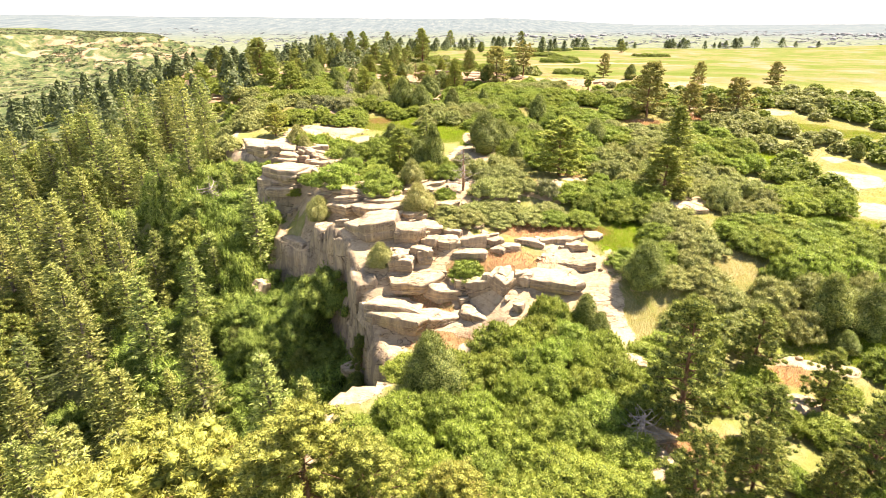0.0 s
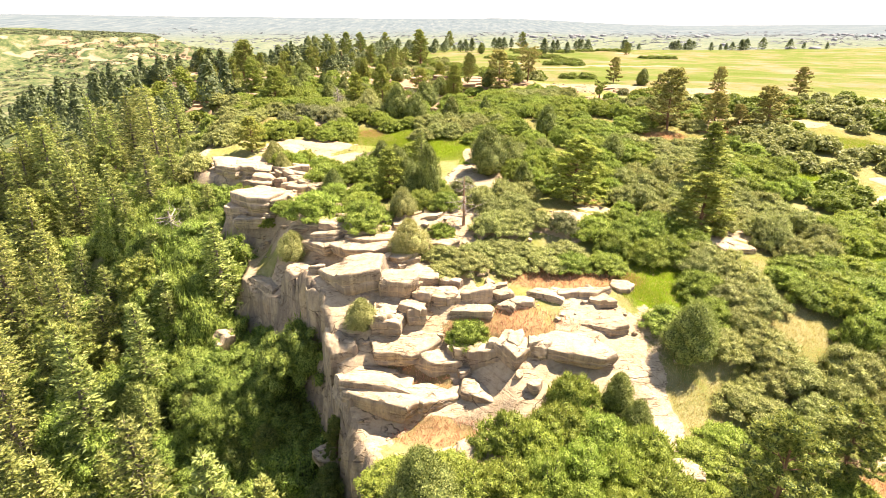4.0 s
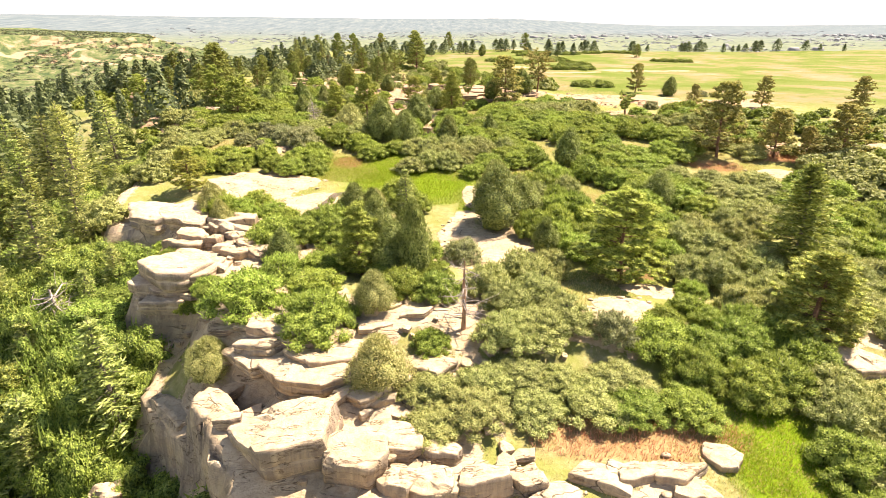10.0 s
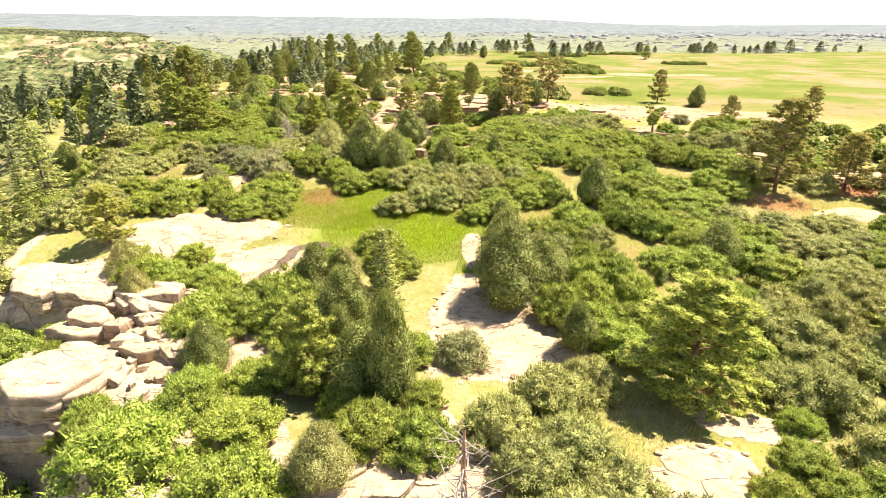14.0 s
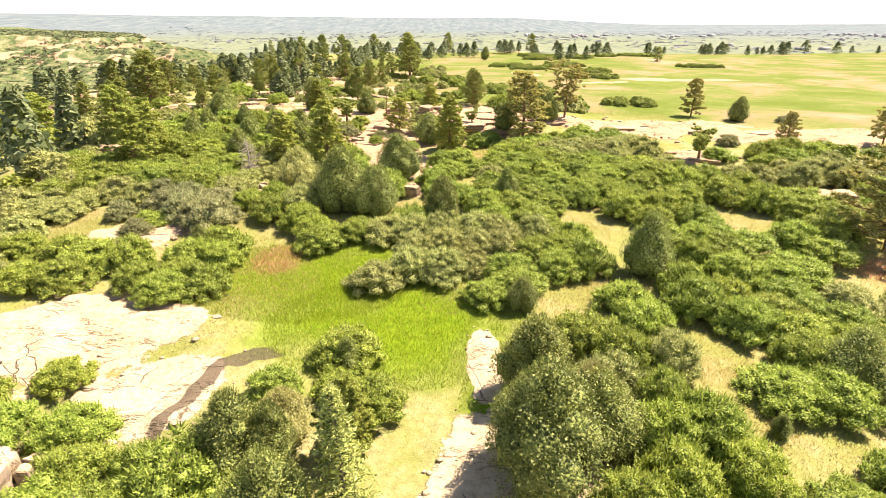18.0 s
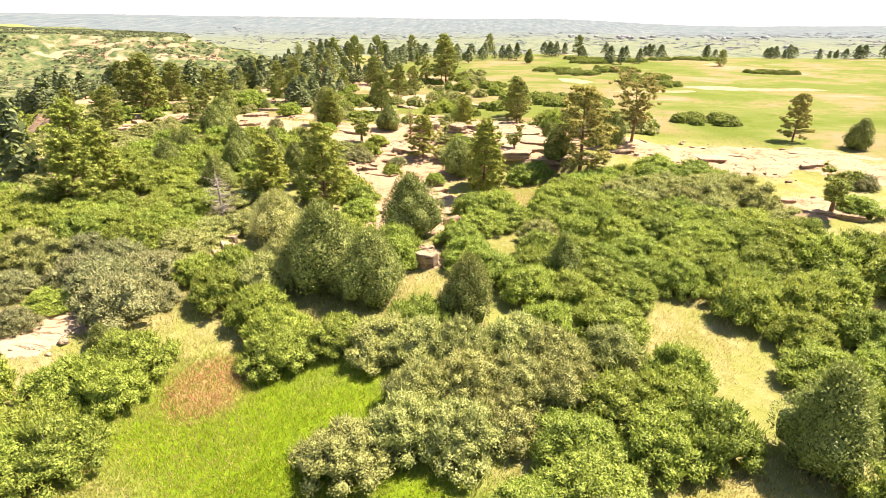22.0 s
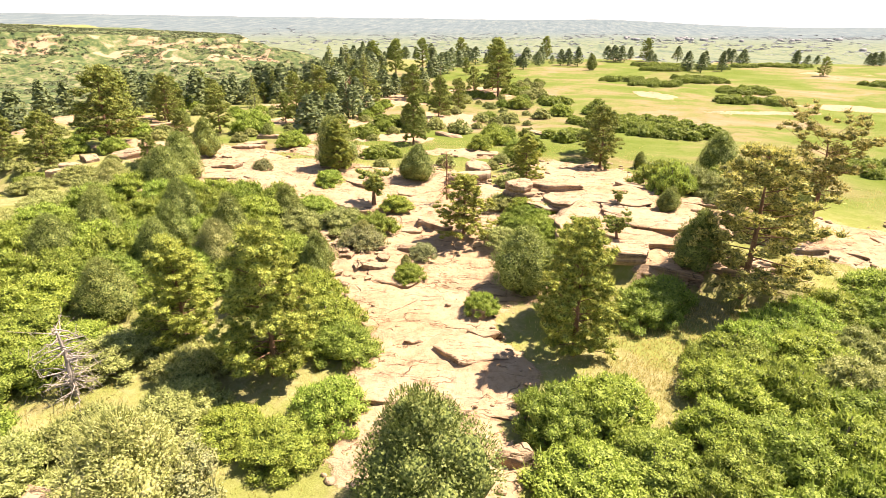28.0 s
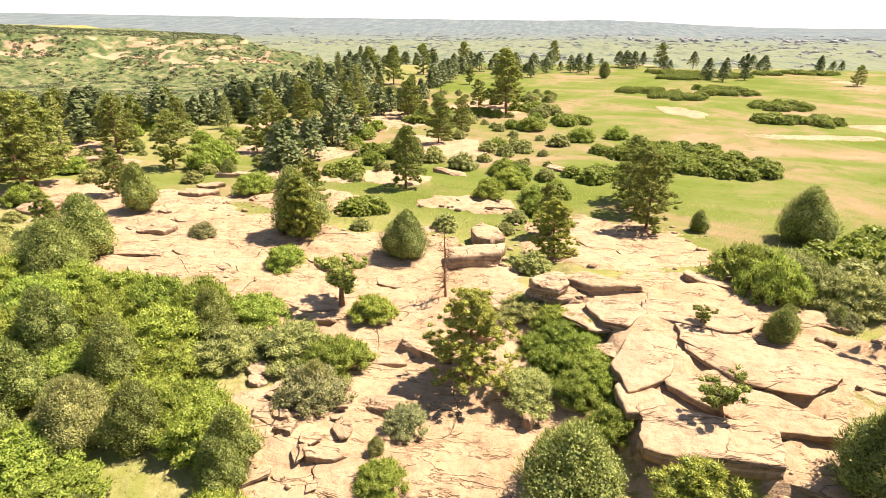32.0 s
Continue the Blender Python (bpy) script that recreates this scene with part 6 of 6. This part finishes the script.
fill(xy[fbm(xy[:, 0], xy[:, 1], 8.0, 3, 3) > np.where(xy[:, 0] < -14, -0.5, -0.22)], 2.1, 1.0, 2.1)
xy = np.stack([rs.uniform(-62, -28, 1200), rs.uniform(94, 136, 1200)], 1)
fill(xy[fbm(xy[:, 0], xy[:, 1], 8.0, 3, 3) > -0.4], 2.3, 1.0, 2.0)
xy = np.stack([rs.uniform(-72, 2, 1500), rs.uniform(124, 232, 1500)], 1)
fill(xy[fbm(xy[:, 0], xy[:, 1], 10.0, 1, 3) > -0.18], 2.4, 0.7, 1.9)
for x, y, r in MEADOW_SCRUB:
    k = int(5 + r * r * 0.9)
    a, q = rs.uniform(0, 6.283, k), np.sqrt(rs.rand(k))
    for px, py in zip(x + r * q * np.cos(a), y + 0.75 * r * q * np.sin(a)):
        far_oaks.append((px, py, height(px, py) - 0.1, rs.uniform(1.0, 1.7), False))
near_oaks.sort(key=lambda r: (r[0] - 1) ** 2 + 0.02 * (r[1] - 70) ** 2)
n_oak = n_mah = 0
for x, y, z, h, grey in near_oaks:
    if grey and n_mah < 140:
        mahog.put(x, y, h, z=z, wide=rs.uniform(0.95, 1.25) * 1.9 / max(h, 1.3))
        n_mah += 1
    elif not grey and n_oak < 255:
        oak.put(x, y, h, z=z, wide=rs.uniform(0.95, 1.25) * 1.9 / max(h, 1.3))
        n_oak += 1
    else:
        far_oaks.append((x, y, z, h, grey))
rest = []
for x, y, z, h, grey in far_oaks:
    if y < 128 and x < 38 and berry.count < 290:
        (mahog if grey and mahog.count < 290 else berry).put(x, y, h, z=z, wide=rs.uniform(1.0, 1.35) * 1.9 / max(h, 1.3))
    elif y >= 128 and x < 0 and rabbit.count < 225:
        (rabbit if grey or h < 1.4 else oak if oak.count < 298 else rabbit).put(x, y, h, z=z)
    else:
        rest.append((x, y, z, h, grey))
far_oaks = rest
COARSE = [oak_mesh(s, 0.26, 11, core=0.7, shoots=110)[1:] for s in (51, 52, 53)]
sow("scrub_thicket", "dense green scrub oak thicket covering the flank of the mesa", COARSE, LEAF_OAK, [(x, y, z, h, 1.9, 1.0, i % 3) for i, (x, y, z, h, g) in enumerate(far_oaks) if not g])
sow("grey_scrub_thicket", "grey-green mahogany thicket on the flank of the mesa", COARSE, LEAF_OAK_GREY, [(x, y, z, h, 1.9, 1.0, i % 3) for i, (x, y, z, h, g) in enumerate(far_oaks) if g])

# ---------------------------------------------------------------- the wooded canyon
xy = np.stack([-rs.uniform(0, 1, 16000) ** 0.8 * 150 - 3, rs.uniform(2, 330, 16000)], 1)
zz, dd, _, _, _ = land(xy[:, 0], xy[:, 1])
canyon, canyon_far, under = [], [], []
have = Spacing()
for (x, y), z, d in zip(xy, zz, dd):
    if d > -1.6 or d < -75 or x < -0.95 * y - 14:
        continue
    near = y < 92
    gap = 2.5 if near else 4.6
    if not have.free(x, y, gap):
        continue
    have.add(x, y)
    if d > -7 and rs.rand() < 0.7 or rs.rand() < 0.16:
        under.append((x, y, z, rs.uniform(2.6, 5.6) if y < 75 else rs.uniform(1.8, 3.4)))
    elif near and len(canyon) < 285:
        canyon.append((x, y, z, rs.uniform(6.5, 12.5) * (0.8 if d > -6 else 1)))
    elif rs.rand() < 0.8:
        canyon_far.append((x, y, z, rs.uniform(4.5, 9.5)))
for x, y, z, h in under[:]:
    if y < 92 and maple.count < 120:
        maple.put(x, y, h, z=z - 0.1, wide=rs.uniform(0.65, 0.9))
        under.remove((x, y, z, h))
for x, y, z, h in canyon:
    if rs.rand() < 0.1:
        pine.put(x, y, h * 0.85, z=z - 0.2)
    else:
        fir.put(x, y, h, z=z - 0.2, wide=rs.uniform(0.95, 1.3))
FAR_FIR = [far_tree_mesh(61), far_tree_mesh(62, slim=0.75), far_tree_mesh(63, slim=1.15)]
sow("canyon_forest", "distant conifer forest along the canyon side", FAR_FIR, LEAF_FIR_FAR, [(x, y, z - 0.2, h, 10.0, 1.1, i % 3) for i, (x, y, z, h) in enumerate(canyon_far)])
sow("canyon_scrub", "leafy green undergrowth at the foot of the cliff", COARSE, LEAF_OAK, [(x, y, z - 0.1, h, 1.9, 1.0, i % 3) for i, (x, y, z, h) in enumerate(under)])

# leafy maples crowd the foot of the cliff
xy = np.stack([rs.uniform(-34, -3, 3000), rs.uniform(16, 80, 3000)], 1)
zz, dd, _, _, _ = land(xy[:, 0], xy[:, 1])
have = Spacing()
brow = np.interp(xy[:, 1], *zip(*PROFILE))
for (x, y), z, d, top in zip(xy, zz, dd, brow):
    if not (-15 < d < -1.2) or maple.count >= 270 or not have.free(x, y, 1.9):
        continue
    have.add(x, y)
    h = rs.uniform(2.8, 5.6)
    if y > 47 and d > -8:
        h = float(np.clip(top - z + rs.uniform(-1.6, 0.5), 2.4, 8.5))
    pick = rs.rand()
    if pick < 0.34 and h > 3.5 and y > 49:
        fir.put(x, y, h * 1.1, z=z - 0.1, wide=rs.uniform(1.2, 1.5)) if fir.count < 297 else pine.put(x, y, h, z=z - 0.1)
    elif pick < 0.26 and juniper.count < 140:
        juniper.put(x, y, min(h, 5.5), z=z - 0.1, wide=rs.uniform(0.9, 1.2))
    else:
        maple.put(x, y, h, z=z - 0.1, wide=rs.uniform(0.75, 1.0) * 4.4 / max(h, 4.0))
# shrubs that hang over the rim further up the canyon
xy = np.stack([rs.uniform(-44, -17, 2500), rs.uniform(66, 126, 2500)], 1)
zz, dd, _, _, _ = land(xy[:, 0], xy[:, 1])
have = Spacing()
for (x, y), z, d in zip(xy, zz, dd):
    if -1.4 < d < 2.2 and rabbit.count < 298 and (y > 74 or d < 0) and have.free(x, y, 1.7):
        have.add(x, y)
        rabbit.put(x, y, rs.uniform(1.3, 2.6), z=z - 0.1)
o = new("fallen_boulder", BLOCK_MESHES[3])
o.matrix_basis = pose(-17.6, 46.6, -4.9, 8, 12, 30) @ Matrix.Diagonal((2.0, 1.8, 4.4, 1))
tagged(o, "pale boulder fallen from the cliff among the maples", "rock")

# ---------------------------------------------------------------- far woods
rows = []
xy = np.concatenate([np.stack([rs.uniform(-90, -25, 620), rs.uniform(150, 335, 620)], 1), np.stack([rs.uniform(-60, 60, 120), rs.uniform(270, 338, 120)], 1),
                     np.stack([rs.uniform(60, 420, 300), rs.uniform(300, 375, 300)], 1)])
zz, dd, _, _, _ = land(xy[:, 0], xy[:, 1])
for i, ((x, y), z, d) in enumerate(zip(xy, zz, dd)):
    if x < -30 and d > 12 or (-60 < x < 60 and i >= 620 and fbm(np.array([x]), np.array([y]), 30, 2, 2)[0] < 0.05):
        continue
    if x > 60 and (y < 310 + 0.12 * x or d < 3 or fbm(np.array([x]), np.array([y]), 40, 4, 2)[0] < -0.1):
        continue
    rows.append((x, y, z - 0.3, rs.uniform(3.0, 6.8), 10.0, 1.7, i % 3))
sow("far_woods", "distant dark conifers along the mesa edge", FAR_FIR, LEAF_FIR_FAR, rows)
tuft = Mesh()
tuft_at = on_ball(16, rs, 0.0)
leaves(tuft, tuft_at * np.array([1.2, 1.2, 1.0]) + np.array([0, 0, 0.5]), tuft_at + np.array([0, 0, 0.5]), 1.0, rs)
tiny = [[tuft]]
xy = np.stack([rs.uniform(-1000, -60, 36000), rs.uniform(150, 1000, 36000)], 1)
zz, dd, _, mm, _ = land(xy[:, 0], xy[:, 1])
pick = (dd < -50) & (fbm(xy[:, 0], xy[:, 1], 30.0, 4, 4) > -0.18) & (xy[:, 0] > -1.0 * xy[:, 1] - 120)
sow("valley_scrub", "scrub dotting the far valley sides", tiny, LEAF_FAR_HAZED, [(x, y, z - 0.5, rs.uniform(0.9, 2.7), 1.9, 1.5, 0) for (x, y), z in zip(xy[pick][:12000], zz[pick][:12000])])

# groves, with haze painted into their leaves, and pale houses far out on the plain
xy = np.stack([rs.uniform(-1500, 2600, 5000), rs.uniform(1100, 3200, 5000)], 1)
zz, dd, _, mm, rr = land(xy[:, 0], xy[:, 1])
pick = (mm < -80) & (rr > 1300) & (fbm(xy[:, 0], xy[:, 1], 240.0, 3, 4) > -0.04)
sow("plain_groves", "hazy tree groves scattered across the far plain", tiny, LEAF_PLAIN_HAZED, [(x, y, z - 2, rs.uniform(2.5, 6.5), 1.9, 2.0, 0) for (x, y), z in zip(xy[pick][:2400], zz[pick][:2400])])
town = Mesh()
cube = np.array([(a, b, c) for c in (0, 1) for a, b in ((-1, -1), (1, -1), (1, 1), (-1, 1))], float)
for _ in range(150):
    x, y = rs.uniform(150, 2000), rs.uniform(1500, 2700)
    if fbm(np.array([x]), np.array([y]), 300.0, 6, 3)[0] < 0.05:
        continue
    w, z = rs.uniform(5, 13), height(x, y)
    roof = np.array([(-w, 0, 8.5), (w, 0, 8.5)])
    town.add(np.concatenate([cube * np.array([w, 6, 5.5]), roof]) + np.array([x, y, z - 0.5]), quads=[(0, 1, 5, 4), (1, 2, 6, 5), (2, 3, 7, 6), (3, 0, 4, 7), (4, 5, 9, 8), (7, 8, 9, 6)], tris=[(4, 8, 7), (5, 6, 9)])
tagged(new("far_town", town.data("far_town", PALE_PLASTER)), "pale houses of a hazy town on the plain", "houses", kind="stuff")

# ---------------------------------------------------------------- grasses
def grass(name, label, material, xy, lo, hi, width, bare=0.35):
    z, d, rk, _, _ = land(xy[:, 0], xy[:, 1])
    keep = (d > 0.2) & (rk < bare)
    p = np.concatenate([xy[keep], z[keep, None]], 1)
    m = Mesh()
    blades(m, p, rs.normal(0, 0.4, p.shape) + np.array([0, 0, 1.0]), (lo + hi) / 2, width, rs)
    tagged(new(name, m.data(name, material)), label, "grass", kind="stuff")


def sprinkle(rows, per):
    out = []
    for cx, cy, rx, ry in rows:
        k = int(per * rx * ry * 3.14)
        a, q = rs.uniform(0, 6.283, k), np.sqrt(rs.rand(k)) * 1.12
        out.append(np.stack([cx + rx * q * np.cos(a), cy + ry * q * np.sin(a)], 1))
    return np.concatenate(out)


grass("lush_grass", "bright green wet-meadow grass", GRASS_GREEN, sprinkle(GREENS, 260), 0.12, 0.24, 0.024)
grass("red_grass", "reddish seeding grass in rock hollows", GRASS_RED, sprinkle(REDS, 110), 0.15, 0.3, 0.04, 2.0)
xy = np.stack([rs.uniform(-26, 32, 200000), rs.uniform(18, 150, 200000)], 1)
xy = xy[fbm(xy[:, 0], xy[:, 1], 5.0, 5, 3) + rs.uniform(-0.3, 0.3, len(xy)) > -0.05]
xy = np.concatenate([xy, sprinkle([(x, y, r + 1.2, r + 1.2) for x, y, r in CLEARINGS], 75)])
grass("dry_grass", "dry straw-coloured bunchgrass", GRASS_DRY, xy, 0.1, 0.2, 0.032)
